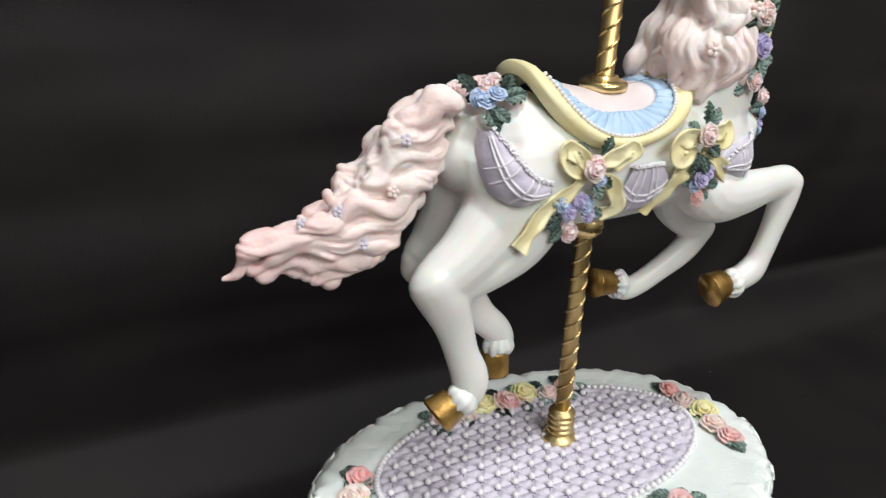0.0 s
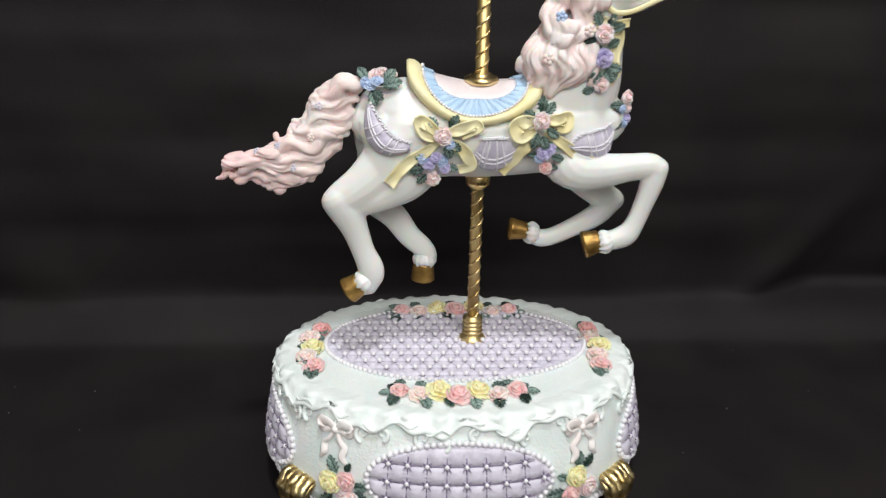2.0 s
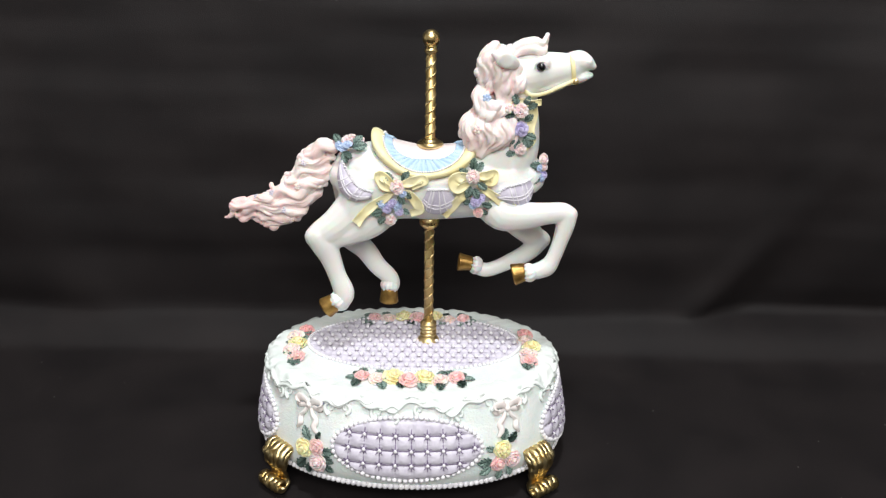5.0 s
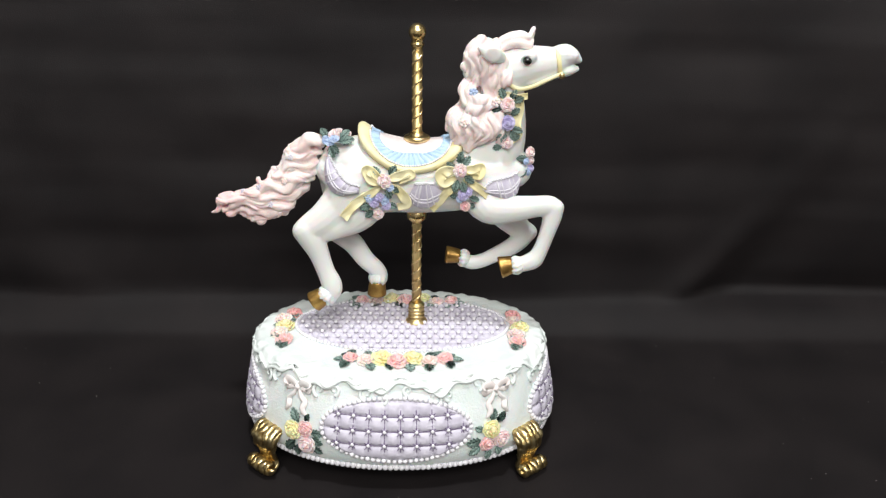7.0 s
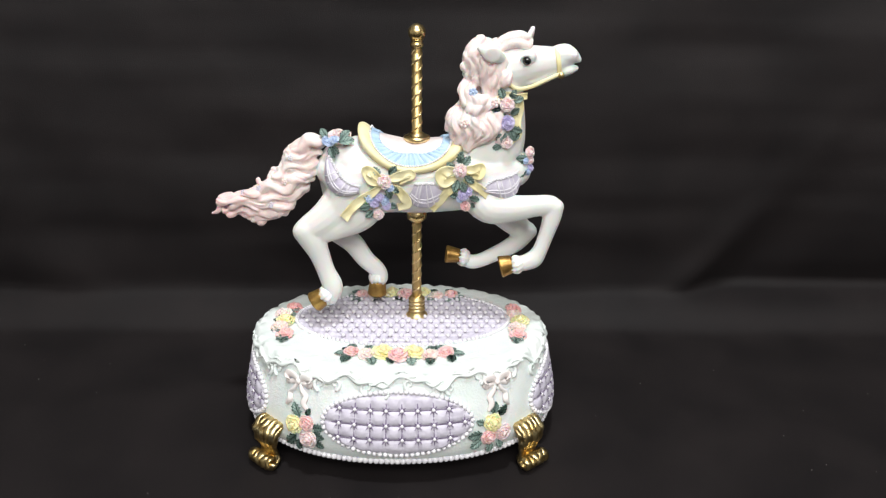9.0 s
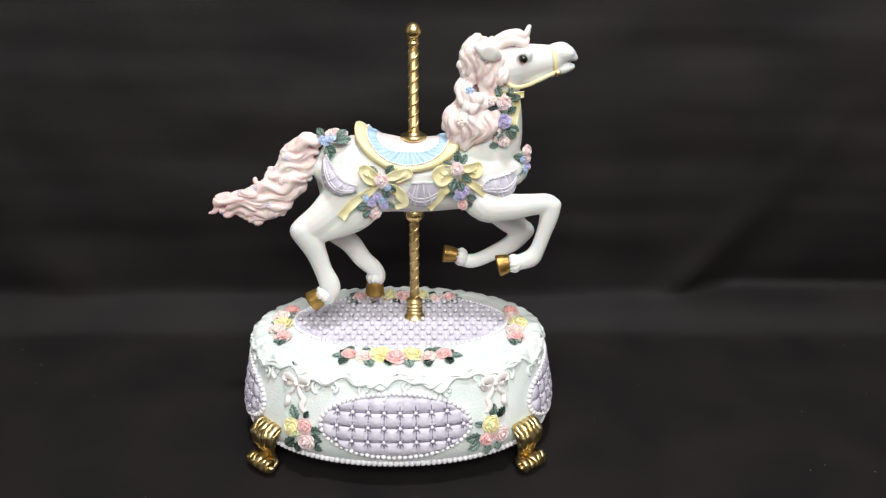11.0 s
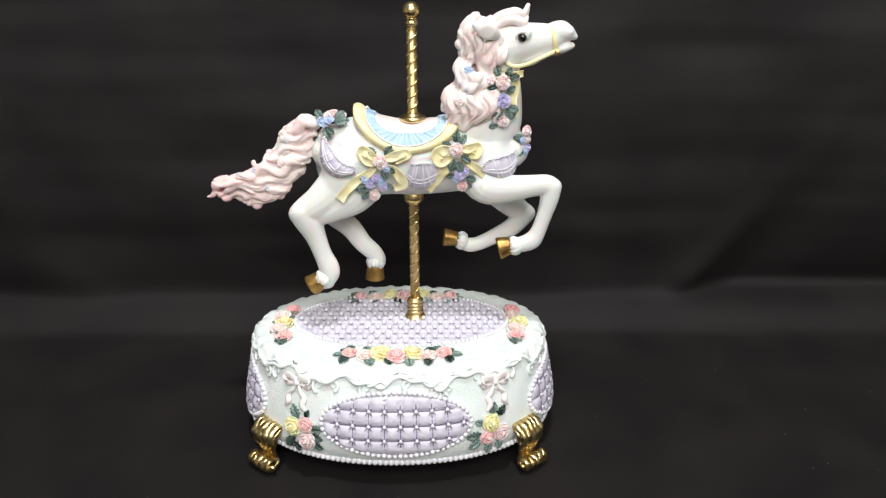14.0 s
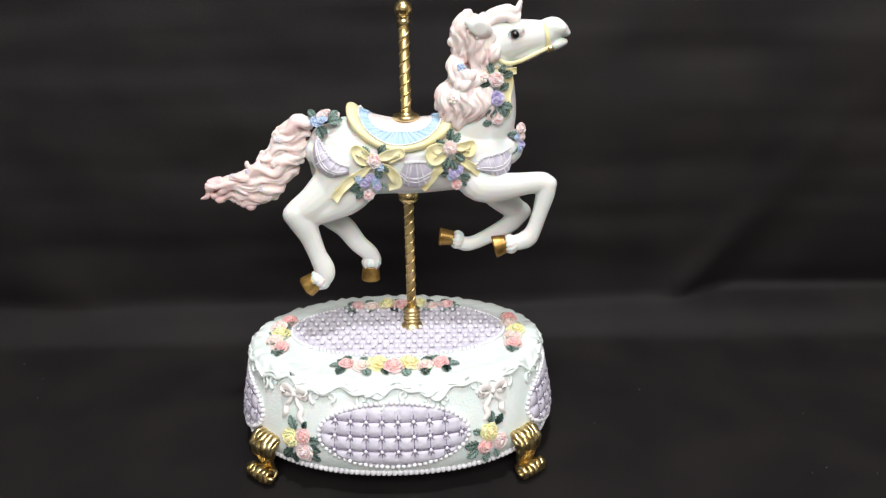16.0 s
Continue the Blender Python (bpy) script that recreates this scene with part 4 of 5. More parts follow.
def make_mane():
    bm = bmesh.new()
    # crest bulk
    tube(bm, [(35.3, 0.0, 200.3), (28.6, 0.0, 195.5), (27.3, 0.0, 184.9), (25.5, 0.0, 174.1), (21.9, 0.0, 164.4), (23.2, 0.0, 157.4)], [(3.6, 6), (4.6, 7), (4.6, 7.6), (6.4, 8.2), (5.2, 8.6), (3.0, 7.5)], 26, 16)
    curves = [
        [(35.0, -5.0, 203.6), (29.0, -8.0, 204.6), (24.8, -9.0, 201.8), (22.8, -9.0, 197.2), (22.5, -9.0, 191.7), (23.9, -9.0, 186.6)],
        [(34.2, -8.0, 202.4), (28.6, -11.0, 202.4), (25.6, -12.0, 198.7), (25.3, -12.0, 193.3), (27.3, -12.0, 188.2), (26.3, -12.0, 184.6)],
        [(34.7, -10.0, 199.8), (29.9, -13.0, 197.6), (29.2, -13.0, 192.5), (31.4, -13.0, 187.9), (31.6, -13.0, 183.2), (29.6, -13.0, 179.0)],
        [(36.8, -10.0, 198.9), (33.7, -13.0, 194.6), (35.0, -13.0, 189.5), (33.6, -13.0, 185.3), (35.3, -13.0, 181.2), (39.2, -12.0, 180.2)],
        [(39.0, -9.0, 196.7), (38.2, -11.0, 193.3), (39.4, -11.5, 189.4), (37.6, -12.0, 185.4), (39.6, -11.0, 182.4)],
        [(23.3, -8.0, 187.1), (21.8, -11.0, 183.3), (22.4, -13.0, 178.8), (26.1, -15.0, 176.7), (31.1, -15.0, 176.7), (35.2, -15.0, 178.7), (38.5, -13.0, 180.2)],
        [(25.3, -10.0, 186.8), (24.5, -13.0, 182.6), (26.9, -14.5, 179.9), (31.0, -15.0, 179.6), (34.7, -14.0, 181.2)],
        [(22.4, -7.0, 177.0), (18.0, -9.0, 173.5), (15.9, -10.0, 168.3), (15.4, -10.0, 163.2), (17.2, -10.0, 159.9)],
        [(24.0, -11.0, 174.9), (19.9, -13.0, 171.2), (18.4, -13.5, 165.8), (19.7, -14.0, 161.2), (18.3, -13.0, 157.5)],
        [(26.0, -13.0, 174.9), (22.9, -15.5, 170.7), (22.0, -16.0, 165.3), (23.6, -16.0, 161.0), (21.2, -15.0, 156.2)],
        [(28.6, -14.0, 174.6), (26.5, -16.5, 169.9), (27.7, -17.0, 165.1), (25.8, -16.0, 160.5), (23.8, -15.0, 155.8)],
        [(30.7, -14.0, 174.1), (30.2, -16.5, 169.4), (31.9, -17.0, 165.1), (30.0, -16.0, 160.5), (27.0, -15.0, 157.7)],
        [(32.9, -13.0, 174.4), (33.9, -15.5, 170.2), (36.2, -15.5, 166.5), (34.8, -15.0, 162.5), (32.3, -14.0, 159.7)],
        [(34.5, -12.0, 175.3), (37.2, -14.0, 172.2), (38.7, -14.0, 167.9), (38.2, -13.5, 163.3), (37.9, -12.5, 159.7)],
        [(37.6, 4.0, 202.9), (31.4, 6.0, 200.9), (27.9, 8.0, 195.3), (27.0, 8.0, 187.8), (27.4, 9.0, 179.2), (23.7, 9.0, 172.2)],
        [(27.2, 8.0, 183.5), (22.0, 10.0, 174.7), (18.0, 10.0, 166.8), (18.5, 11.0, 158.6), (22.0, 11.0, 153.4), (19.8, 11.0, 150.4)],
        [(30.9, 10.0, 174.8), (27.3, 12.0, 167.0), (26.5, 13.0, 158.2), (30.8, 13.0, 150.6)],
        [(27.0, 0.0, 177.9), (21.1, 0.0, 174.0), (17.5, 0.0, 167.9), (17.0, 0.0, 162.4), (19.8, -2.0, 159.0)],
        [(37.2, 0.0, 204.4), (30.4, 0.0, 202.8), (25.8, 0.0, 198.1), (23.9, 0.0, 190.7), (24.1, 0.0, 183.3), (22.6, 0.0, 178.9)],
    ]
    for k, c in enumerate(curves):
        lock(bm, [(p[0] + 0.4, p[1] * 0.74, p[2]) for p in c], 3.1 if k not in (5, 6) else 3.6, 90 + k, 0.6)
    # forelock
    fore = bmesh.new()
    for k, c in enumerate(([(35.6, -2.0, 202.0), (39.2, -3.0, 204.8), (43.4, -3.5, 207.4), (48.0, -3.0, 207.9), (51.6, -2.0, 207.4), (53.7, 0.0, 211.2)], [(37.1, -4.0, 200.9), (42.1, -4.0, 204.5), (47.3, -4.0, 205.1), (51.2, -3.0, 204.0), (53.2, -2.0, 205.9)], [(37.0, 2.0, 201.1), (41.6, 2.0, 205.3), (46.8, 2.0, 207.4), (51.6, 2.0, 206.4), (53.9, 1.0, 209.2)])):
        lock(fore, c, 2.7, 140 + k, 0.2)
    sculpted(link("forelock", fore, M_MANE, horse, "white swept-up sculpted forelock"), 0.4, 4)
    mane = link("mane", bm, M_MANE, horse, "wavy pale pink sculpted mane")
    mane.location.x = 0.5 * MM
    carved(mane, 0.42, 1.7, (0.12, 0.99), 7.0, 8.0)
    for p, c in (((26.2, -13.6, 183.8), "blue"), ((22.3, -15.6, 169.5), "yellow"), ((36.6, -14.6, 179.2), "yellow")):
        b = bmesh.new()
        for j in range(5):
            a = 2 * math.pi * j / 5
            ball(b, (1.3 * math.cos(a), 1.3 * math.sin(a), 0.2), 1.0, 8, 6, 0.6)
        ball(b, (0, 0, 0.5), 0.7, 8, 6)
        o = link("blossom", b, ROSE["blue"] if c == "blue" else ROSE["peach"], horse, "tiny blossom in the mane")
        o.matrix_basis = facing((p[0], p[1] + 0.9, p[2]), (-0.2, -1, 0.2))


make_mane()


# ---- saddle ----
SADDLE_C = (-3.3, 0.0, 155.9)


def saddle_point(s, th, off):
    """s: 0 at the seat's middle to 1 at the rim, th: angle from the front end over the near side; off: mm proud of the back."""
    x = SADDLE_C[0] + 24.8 * s * math.cos(th) + 0.6
    drop = 10.8 * s * math.sin(th)
    d = abs(drop)
    h = 17.0
    lift = 5.8 * (abs(math.cos(th)) ** 2.2) * s ** 1.6 * (1.25 if math.cos(th) < 0 else 0.55)
    z = SADDLE_C[2] + 0.5 - d + lift
    y = -math.copysign(1, drop) * (16.5 + off) * math.sqrt(max(0, 1 - ((h - min(d, h)) / h) ** 2)) if d > 1e-6 else 0
    return (x, y - math.copysign(0.2, drop), z + off * (1 - min(1, d / h)))


def make_saddle():
    def inner(t):
        return 0.33 + 0.29 * math.cos(t) ** 2

    def shell(lo, hi, ns, height):
        V = []
        for j in range(289):
            th = 2 * math.pi * j / 288
            s0, s1 = lo(th), hi(th)
            row = [saddle_point(s0, th, -1.5)]
            for i in range(ns + 1):
                s = s0 + (s1 - s0) * i / ns
                row.append(saddle_point(s, th, height(i / ns, th)))
            row.append(saddle_point(s1, th, -1.5))
            V.append(row)
        return grid_mesh(bmesh.new(), V)

    def hem(t):
        return 0.78 + 0.014 * abs(math.sin(t * 27))

    link("seat", shell(lambda t: 0.02, inner, 8, lambda f, t: 1.5 - 0.5 * f ** 4), M_SEAT, horse, "pale pink saddle seat")
    link("skirt", shell(inner, hem, 8, lambda f, t: 1.25 + 0.75 * abs(math.sin(t * 19)) ** 0.6), M_BLUE, horse, "pale blue pleated saddle skirt")
    link("saddle_border", shell(hem, lambda t: 1.03, 10, lambda f, t: 1.5 + 1.5 * math.sin(math.pi * f) ** 0.7), M_YELLOW, horse, "yellow rolled saddle border")
    pts = [saddle_point(0.79, 2 * math.pi * k / 104, 2.5) for k in range(104)]
    tagged(link("lace_beading", beads(pts, 0.6), M_PEARL, horse, "tiny white beads along the saddle"), kind="stuff")
    # shadow between neighbouring pleats, put in as tapering dark blue tubes
    lines = bmesh.new()
    for k in range(38):
        th = math.pi * k / 19
        a = inner(th)
        tube(lines, [saddle_point(a + (0.76 - a) * f, th, 1.3) for f in (0.05, 0.4, 0.85)], [0.3, 0.22, 0.1], 6, 5)
    tagged(link("pleat_shade", lines, M_PLEAT_SHADE, horse, "shade between the pleats drawn as slate blue lines"), kind="stuff")


make_saddle()


def ribbon(pts, widths, label="", mat=None, name="ribbon", parent=None):
    """A modelled ribbon lying on the flank: cupped across, rippled along, with thick edges."""
    P = spline([(*p, w) for p, w in zip(pts, widths)], 30)
    C, W = P[:, :3], P[:, 3] * 0.98
    T = np.gradient(C, axis=0)
    T /= np.linalg.norm(T, axis=1)[:, None] + 1e-9
    V = []
    for i in range(31):
        N = np.cross(T[i], (0, 1, 0))
        N /= np.linalg.norm(N) + 1e-9
        row, under = [], []
        for k in range(9):
            u = -1 + k / 4
            lift = 0.75 * u * u + 0.45 * math.sin(i * 0.62 + 1.6 * u) * abs(u)
            q = C[i] + N * u * W[i] + np.array((0, -lift - 0.3, 0))
            row.append(q)
            under.append(q + np.array((0, 0.8, 0)))
        V.append(row + under[::-1] + [row[0]])
    bm = grid_mesh(bmesh.new(), V)
    bmesh.ops.remove_doubles(bm, verts=bm.verts[:], dist=0.00002)
    bmesh.ops.recalc_face_normals(bm, faces=bm.faces[:])
    return link(name, bm, mat or M_YELLOW, parent or horse, label)


def make_trappings():
    # rear bow
    for pts, w in (
        ([(-15.6, -18.0, 141.7), (-19.7, -19.0, 145.9), (-23.5, -18.0, 147.7), (-21.7, -19.0, 143.1), (-17.2, -18.0, 140.6)], [1.2, 2.2, 2.4, 2.0, 1.2]),
        ([(-14.0, -18.0, 142.9), (-8.6, -19.0, 144.9), (-3.3, -18.0, 146.3), (-2.2, -18.0, 144.7), (-8.1, -18.0, 141.8)], [1.2, 2.4, 2.2, 1.6, 1.0]),
        ([(-16.2, -17.0, 140.3), (-20.6, -17.5, 136.4), (-26.1, -17.0, 132.8), (-31.0, -18.0, 128.5), (-34.9, -18.5, 123.4)], [1.2, 1.8, 2.2, 2.2, 2.4]),
        ([(-13.5, -17.5, 139.9), (-8.7, -18.0, 137.9), (-5.5, -17.0, 133.6), (-4.4, -16.0, 129.9), (-8.9, -15.0, 128.3)], [1.2, 2.2, 2.4, 2.2, 1.6]),
        # front bow
        ([(20.2, -18.0, 147.2), (15.9, -19.0, 148.0), (11.7, -18.5, 146.1), (13.3, -19.0, 141.9), (18.7, -18.0, 144.4)], [1.2, 2.4, 2.8, 2.4, 1.4]),
        ([(22.3, -17.5, 147.7), (26.6, -18.0, 148.4), (30.9, -16.0, 149.0), (29.9, -17.0, 144.8), (24.0, -17.0, 145.9)], [1.2, 2.2, 2.0, 1.8, 1.2]),
        ([(23.0, -17.0, 143.6), (29.6, -16.5, 139.0), (35.3, -15.0, 134.6), (40.4, -14.0, 131.5), (44.6, -13.0, 127.1)], [1.2, 2.0, 2.4, 2.4, 2.4]),
        ([(19.3, -17.5, 142.0), (16.1, -18.0, 138.8), (13.5, -17.0, 135.0), (10.8, -15.0, 130.3), (7.6, -13.0, 126.1)], [1.2, 2.2, 2.0, 1.6, 1.4]),
        # neck ribbon
        ([(44.2, -8.0, 181.0), (47.4, -6.6, 179.8), (48.6, -7.0, 174.7), (47.1, -8.4, 167.9), (48.5, -8.4, 163.0), (44.8, -10.5, 160.0)], [1.4, 2.2, 2.0, 2.2, 1.8, 1.2]),
        ([(37.5, -10.0, 180.1), (41.6, -10.0, 182.2), (46.5, -9.0, 181.1), (52.0, -7.0, 181.3)], [1.0, 1.6, 1.4, 1.6]),
    ):
        ribbon(pts, w, "yellow sculpted ribbon")
    # draped lavender cloths with plaid stripes and a lace edge along the top
    def swag(top, low, bulge, across, along, lab):
        n, k = 40, 16
        A, B = spline(top, n), spline(low, n)

        def at(f, g, off=0.0):
            i = f * n
            a = np.array([np.interp(i, range(n + 1), A[:, c]) for c in range(3)])
            b = np.array([np.interp(i, range(n + 1), B[:, c]) for c in range(3)])
            p = a * (1 - g) + b * g
            puff = (max(0.0, math.sin(math.pi * (0.06 + 0.88 * f))) ** 0.5) * (max(0.0, math.sin(math.pi * (0.12 + 0.86 * g))) ** 0.6)
            return p + np.array((0, -bulge * puff - 0.45 * abs(math.sin(f * 11 + g * 2.5)) * puff - off, 0))

        V = []
        for i in range(n + 1):
            row = [at(i / n, j / k) for j in range(k + 1)]
            V.append([row[0] + np.array((0, 2.5, 0))] + row + [row[-1] + np.array((0, 2.5, 0))])
        ob = link("swag", grid_mesh(bmesh.new(), V), M_PLAID, horse, lab)
        q = bmesh.new()
        for f in across:
            tube(q, [tuple(at(f, g, 0.1)) for g in np.linspace(0.03, 0.97, 9)], [(0.38, 0.16)] * 9, 16, 7)
        for g in along:
            tube(q, [tuple(at(f, g, 0.1)) for f in np.linspace(0.04, 0.96, 12)], [(0.36, 0.16)] * 12, 24, 7)
        link("plaid_lines", q, M_STRIPE, ob, "white plaid stripes")
        lace = [tuple(at(f, 0.0) + np.array((0.35 * math.sin(m * 2.2), -0.6, 0.35 + 0.35 * math.sin(m * 1.3)))) for m, f in enumerate(np.linspace(0, 1, 84))]
        tagged(link("lace_edge", beads(lace, 0.4), M_PEARL, ob, "white lace edge"), kind="stuff")

    swag([(-41.4, -12.0, 152.6), (-38.0, -15.0, 147.9), (-35.0, -16.8, 144.0), (-31.6, -17.6, 141.2), (-27.0, -17.6, 139.4)], [(-43.0, -11.0, 152.0), (-44.0, -12.5, 144.8), (-41.8, -15.0, 138.0), (-36.0, -16.8, 134.4), (-27.0, -17.4, 135.6)], 4.0, (0.3, 0.42, 0.66, 0.78), (0.5, 0.64), "lavender plaid swag on the rump")
    swag([(-0.6, -16.6, 140.4), (2.3, -17.0, 140.9), (5.2, -17.0, 141.1), (9.0, -16.6, 140.6)], [(-4.2, -15.4, 133.2), (0.1, -14.2, 128.3), (6.9, -14.2, 128.1), (15.0, -15.4, 133.6)], 2.0, (0.22, 0.36, 0.62, 0.76), (0.62, 0.76), "lavender plaid saddle cloth")
    swag([(32.0, -15.2, 137.8), (36.2, -15.0, 142.0), (41.1, -13.4, 142.9), (45.8, -10.6, 143.5), (50.2, -6.4, 144.8)], [(33.2, -15.2, 136.4), (39.0, -14.4, 133.4), (44.6, -12.4, 132.0), (49.2, -9.0, 134.0), (51.6, -5.0, 139.5)], 2.6, (0.36, 0.46, 0.66, 0.76), (0.5, 0.66), "lavender plaid breast swag")
    # roses and leaves on the flank, neck, breast and rump
    out = (0.05, -1, 0.18)
    for p, c, k in (((-15.0, -19.0, 142.3), "pale", 1.15), ((-20.1, -17.5, 131.3), "violet", 0.85), ((-15.2, -17.5, 132.5), "blue", 0.85), ((-18.4, -16.0, 125.0), "pale", 0.95),
                    ((20.7, -19.5, 148.2), "pale", 1.1), ((22.6, -18.0, 135.8), "violet", 0.95), ((23.7, -16.5, 129.5), "pink", 0.85), ((42.2, -11.4, 178.0), "pale", 1.15),
                    ((42.6, -11.8, 169.4), "violet", 1.2), ((42.8, -11.4, 159.9), "pale", 1.0), ((54.7, -5.0, 153.5), "pale", 1.0), ((55.2, -5.0, 145.5), "violet", 0.75), ((52.7, -8.0, 149.8), "blue", 0.6)):
        n = out if p[0] < 50 else (0.6, -0.8, 0.1)
        rose(horse, p, n, c, k * 0.82)
    for p, c, k in (((-39.1, -4.0, 160.3), "pale", 1.2), ((-34.3, -3.0, 160.1), "pale", 1.0), ((-41.2, -9.0, 158.2), "blue", 0.9), ((-38.9, -10.0, 159.9), "blue", 0.8), ((-41.3, 5.0, 158.0), "pale", 1.0)):
        rose(horse, p, (-0.1, -0.6, 0.8), c, k * 0.8)
    for p, c, k in (((-12.4, -18.5, 139.1), "blue", 0.55), ((-22.0, -17.5, 133.0), "blue", 0.6), ((-17.3, -18.0, 133.8), "violet", 0.6), ((-14.2, -17.5, 129.7), "violet", 0.6), ((21.1, -17.5, 133.6), "blue", 0.55), ((24.8, -18.0, 137.2), "violet", 0.6), ((55.2, -5.0, 149.5), "pale", 0.6), ((54.3, -6.0, 144.1), "blue", 0.55), ((-43.2, -8.0, 159.0), "blue", 0.6), ((-37.3, -5.0, 161.7), "pale", 0.7)):
        rose(horse, p, out if p[0] < 50 else (0.6, -0.8, 0.1), c, k)
    for p, n, sp, k in (
        ((-17.1, -18.5, 144.6), out, 2.2, 1.0), ((-12.9, -18.5, 145.3), out, 0.9, 1.0), ((-11.3, -18.5, 143.6), out, 0.4, 0.9), ((-14.0, -18.0, 138.9), out, -1.2, 1.0), ((-12.4, -18.0, 139.5), out, -0.6, 0.9),
        ((-20.7, -17.0, 132.8), out, 2.8, 0.9), ((-21.8, -17.0, 129.4), out, 3.4, 1.0), ((-20.8, -16.0, 126.7), out, 3.9, 0.9), ((-13.1, -17.0, 130.7), out, -0.5, 0.8),
        ((20.6, -18.5, 150.7), out, 1.5, 1.1), ((22.2, -18.5, 150.2), out, 1.0, 1.0), ((18.5, -18.5, 149.0), out, 2.6, 0.9), ((22.9, -18.0, 145.0), out, -0.6, 1.0), ((19.8, -18.0, 143.3), out, -1.9, 1.1), ((21.4, -18.0, 142.2), out, -1.2, 1.0),
        ((20.5, -17.0, 134.5), out, 3.0, 0.8), ((25.4, -17.0, 134.0), out, -0.2, 0.9), ((25.0, -16.0, 130.8), out, -0.5, 0.7),
        ((40.8, -11.0, 180.5), out, 2.0, 1.0), ((40.0, -11.0, 176.3), out, 3.3, 1.0), ((44.8, -9.2, 179.0), out, 0.3, 1.0), ((43.6, -10.0, 180.2), out, 1.0, 0.9), ((40.7, -11.4, 171.1), out, 2.4, 1.0), ((44.2, -10.0, 172.9), out, 0.6, 0.9), ((41.7, -11.0, 173.7), out, 4.0, 0.9), ((44.8, -10.0, 166.4), out, -0.3, 1.0), ((44.3, -10.3, 165.5), out, -1.1, 1.0), ((41.0, -11.4, 165.3), out, 3.6, 1.0), ((41.8, -11.0, 164.6), out, 4.4, 0.9), ((41.0, -11.0, 160.8), out, 2.6, 0.9), ((44.5, -10.0, 161.0), out, 0.4, 0.9), ((40.8, -10.7, 158.5), out, 3.5, 0.9),
        ((53.8, -7.0, 151.2), out, 3.2, 1.0), ((54.0, -7.0, 148.4), out, 2.6, 0.9), ((53.6, -7.0, 145.0), out, 3.7, 1.0), ((55.4, -4.0, 149.3), (1, -0.4, 0), 1.0, 0.9),
        ((-36.9, -9.0, 158.3), (0, -0.8, 0.6), 0.2, 1.3), ((-36.5, -8.0, 159.7), (0, -0.8, 0.6), 0.8, 1.1), ((-41.2, -10.0, 156.8), (-0.2, -0.9, 0.3), -1.2, 1.1), ((-42.5, -7.0, 159.9), (-0.2, -0.8, 0.6), 2.2, 1.1), ((-40.0, -11.0, 157.1), (-0.2, -0.9, 0.3), -0.8, 0.9),
    ):
        n = Vector(n).normalized()
        x0 = Vector((1, 0.0, 0)) - n * n.x
        x0.normalize()
        y0 = n.cross(x0)
        x = x0 * math.cos(sp) + y0 * math.sin(sp)
        m = Matrix((x, n.cross(x), n)).transposed().to_4x4() @ Matrix.Scale(k * 0.95, 4)
        m.translation = Vector(p) * MM
        place_leaf(horse, m)


make_trappings()


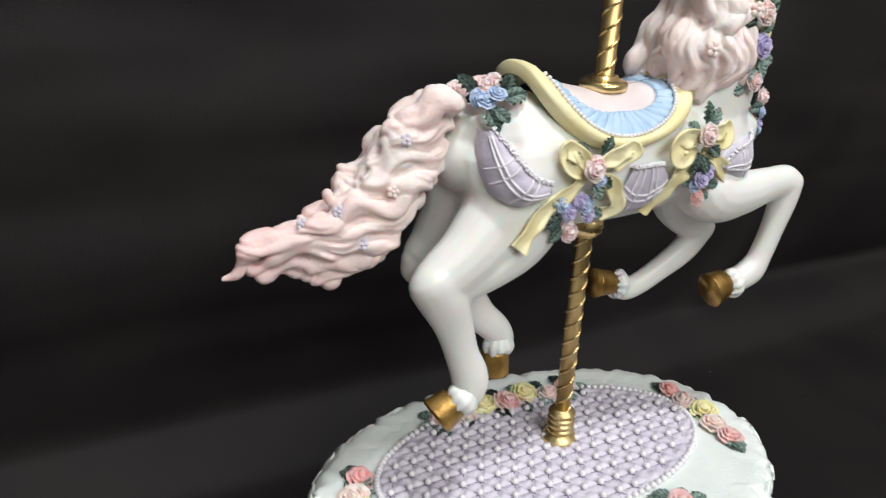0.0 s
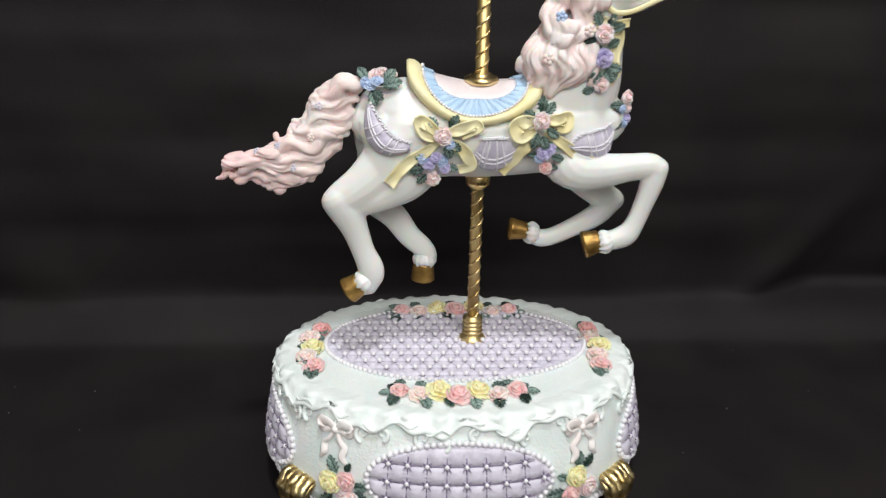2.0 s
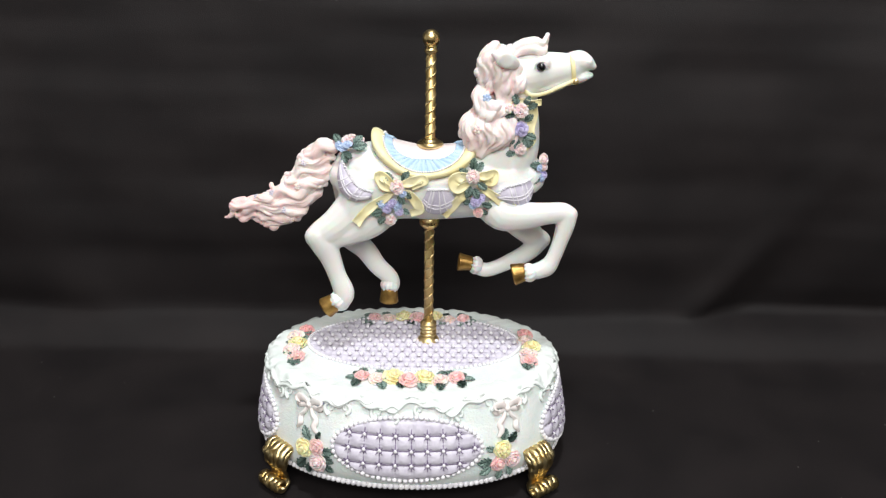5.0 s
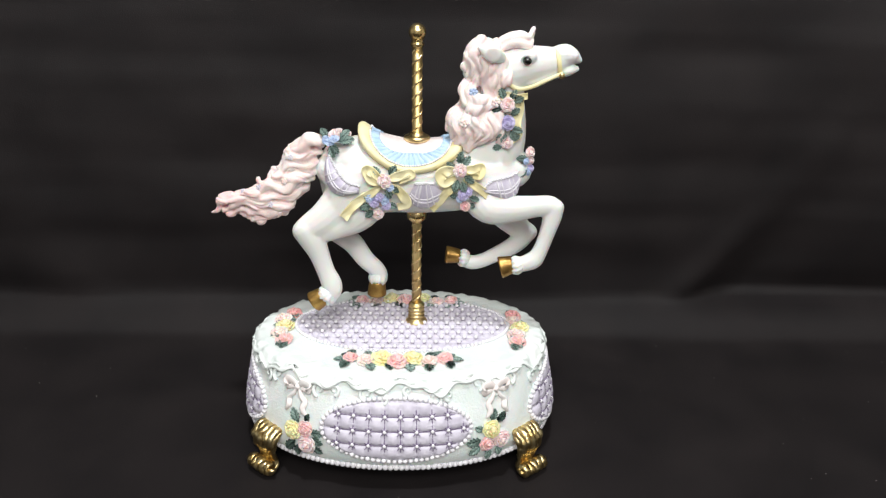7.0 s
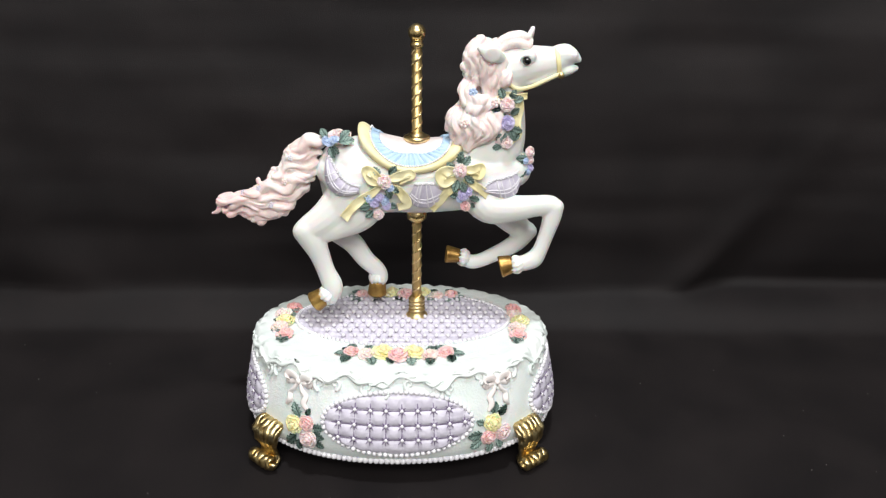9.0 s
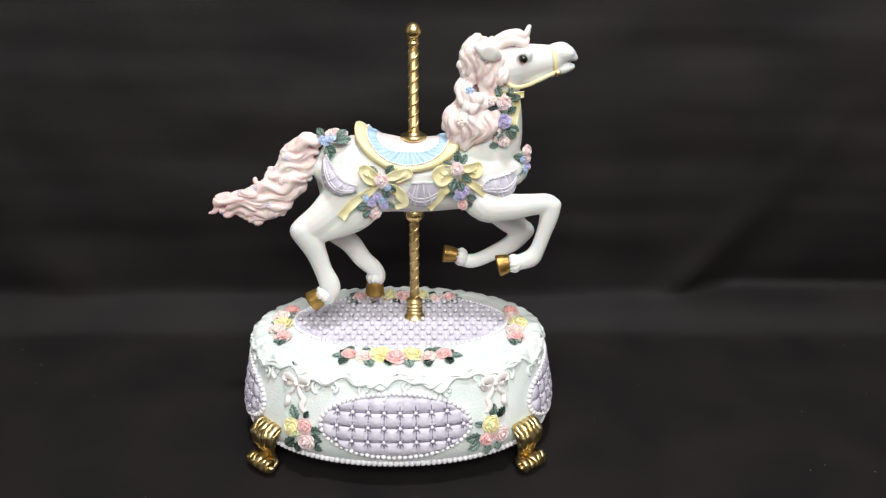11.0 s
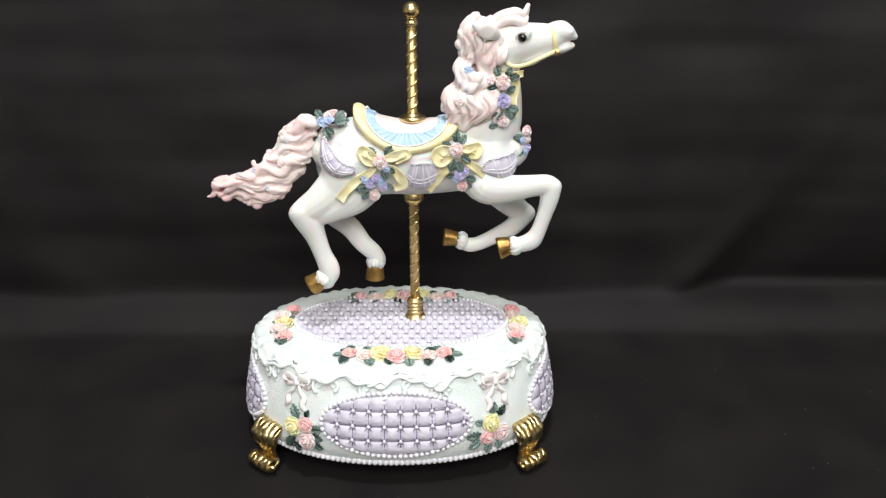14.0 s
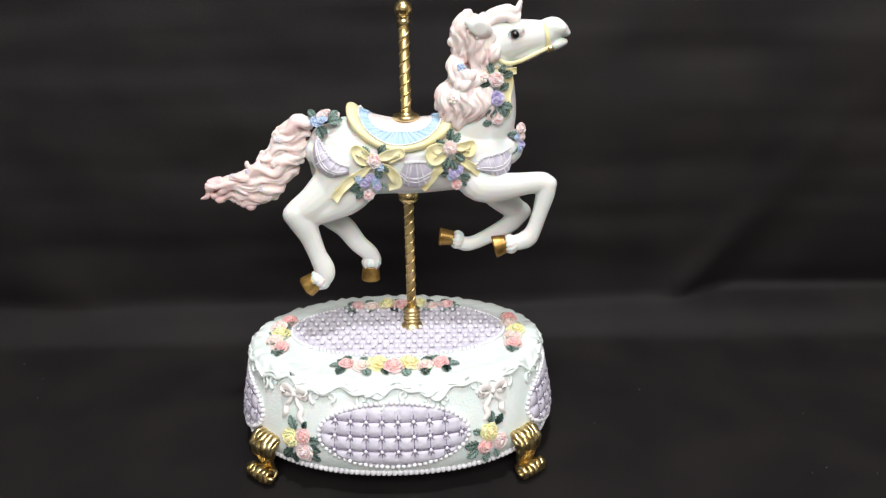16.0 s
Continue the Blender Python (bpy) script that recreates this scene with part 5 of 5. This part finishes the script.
def make_face():
    for sd in (-1, 1):
        ear = bmesh.new()
        pts = [(39.0, 0.0, 199.0), (35.4, 0.0, 200.7), (31.8, 0.0, 202.2), (28.2, 0.0, 204.0)]
        tube(ear, [(p[0], sd * y, p[2]) for p, y in zip(pts, (10.5, 13.8, 15.0, 14.6))], [(2.2, 1.6), (3.6, 2.0), (3.2, 1.7), (1.2, 0.9)], 16, 14)
        for v in ear.verts:
            d = (v.co - Vector((pts[1][0] - 1, sd * 16.0, pts[1][2] + 0.2)) * MM).length / MM
            if d < 3.4:
                v.co.y -= sd * 1.1 * (1 - (d / 3.4) ** 2) * MM
        link("ear", ear, M_WHITE, horse, "white cupped ear")
        e = bmesh.new()
        x, _, z = (50.8, 0.0, 197.7)
        ball(e, (x, sd * 8.0, z), 2.15, 18, 14)
        link("eye", e, M_BLACK, horse, "glossy black eye")
        lid = bmesh.new()
        tube(lid, [(x + 2.5 * math.cos(a) * 1.15, sd * (8.9 - 0.55 * abs(math.cos(a))), z + 2.3 * math.sin(a) + 0.2) for a in (-0.5, 0.1, 0.8, 1.57, 2.3, 3.0, 3.5)], [0.2, 0.5, 0.7, 0.75, 0.7, 0.5, 0.2], 22, 8)
        link("eyelid", lid, M_WHITE, horse, "white sculpted eyelid")
        b = bmesh.new()
        pts = [(43.4, 0.0, 186.5), (47.2, 0.0, 184.7), (53.1, 0.0, 185.3), (59.4, 0.0, 188.0), (64.6, 0.0, 190.2), (67.8, 0.0, 191.4)]
        wid = (8.4, 8.2, 7.2, 6.4, 5.4, 5.2)
        tube(b, [(p[0], sd * w, p[2]) for p, w in zip(pts, wid)], [(0.95, 0.5)] * 6, 20, 10)
        link("bridle_strap", b, M_YELLOW, horse, "yellow bridle strap")
        r = bmesh.new()
        x, _, z = (67.6, 0.0, 190.6)
        bmesh.ops.create_uvsphere(r, u_segments=14, v_segments=10, radius=1.5 * MM, matrix=Matrix.Translation(Vector((x, sd * 5.8, z)) * MM) @ Matrix.Diagonal((1, 0.5, 1, 1)))
        link("bit_stud", r, M_GOLD, horse, "small gold bit stud")
    x, _, z = (65.5, 0.0, 196.0)
    n = bmesh.new()
    pts = []
    for k in range(25):
        a = 2 * math.pi * k / 24
        pts.append((x - 0.16 * 6.9 * math.sin(a) + 0.6, 5.5 * math.cos(a), z + 6.9 * math.sin(a)))
    tube(n, pts, [(0.4, 1.1)] * 25, 48, 10, (1, 0, 0))
    link("noseband", n, M_YELLOW, horse, "yellow noseband")


make_face()

RISE = [(0, 0.0134), (0.5, 0.0134), (1, 0.0135), (1.5, 0.0131), (2, 0.0131), (2.5, 0.0126), (3, 0.0120), (3.5, 0.0105), (4, 0.0095), (6.5, 0.0013), (7, 0.0000), (7.5, -0.0012), (8, -0.0021), (8.5, -0.0031), (9, -0.0033), (11.5, -0.0008), (12, 0.0005), (12.5, 0.0021), (13, 0.0038), (13.5, 0.0056), (14, 0.0070), (14.5, 0.0088), (15, 0.0103), (15.5, 0.0113), (16, 0.0124)]


def motions():
    """The horse and its pole slowly rise and fall through the socket."""
    walk(horse, [(t, pose(HORSE_X * MM, HORSE_Y * MM, z)) for t, z in RISE])


motions()
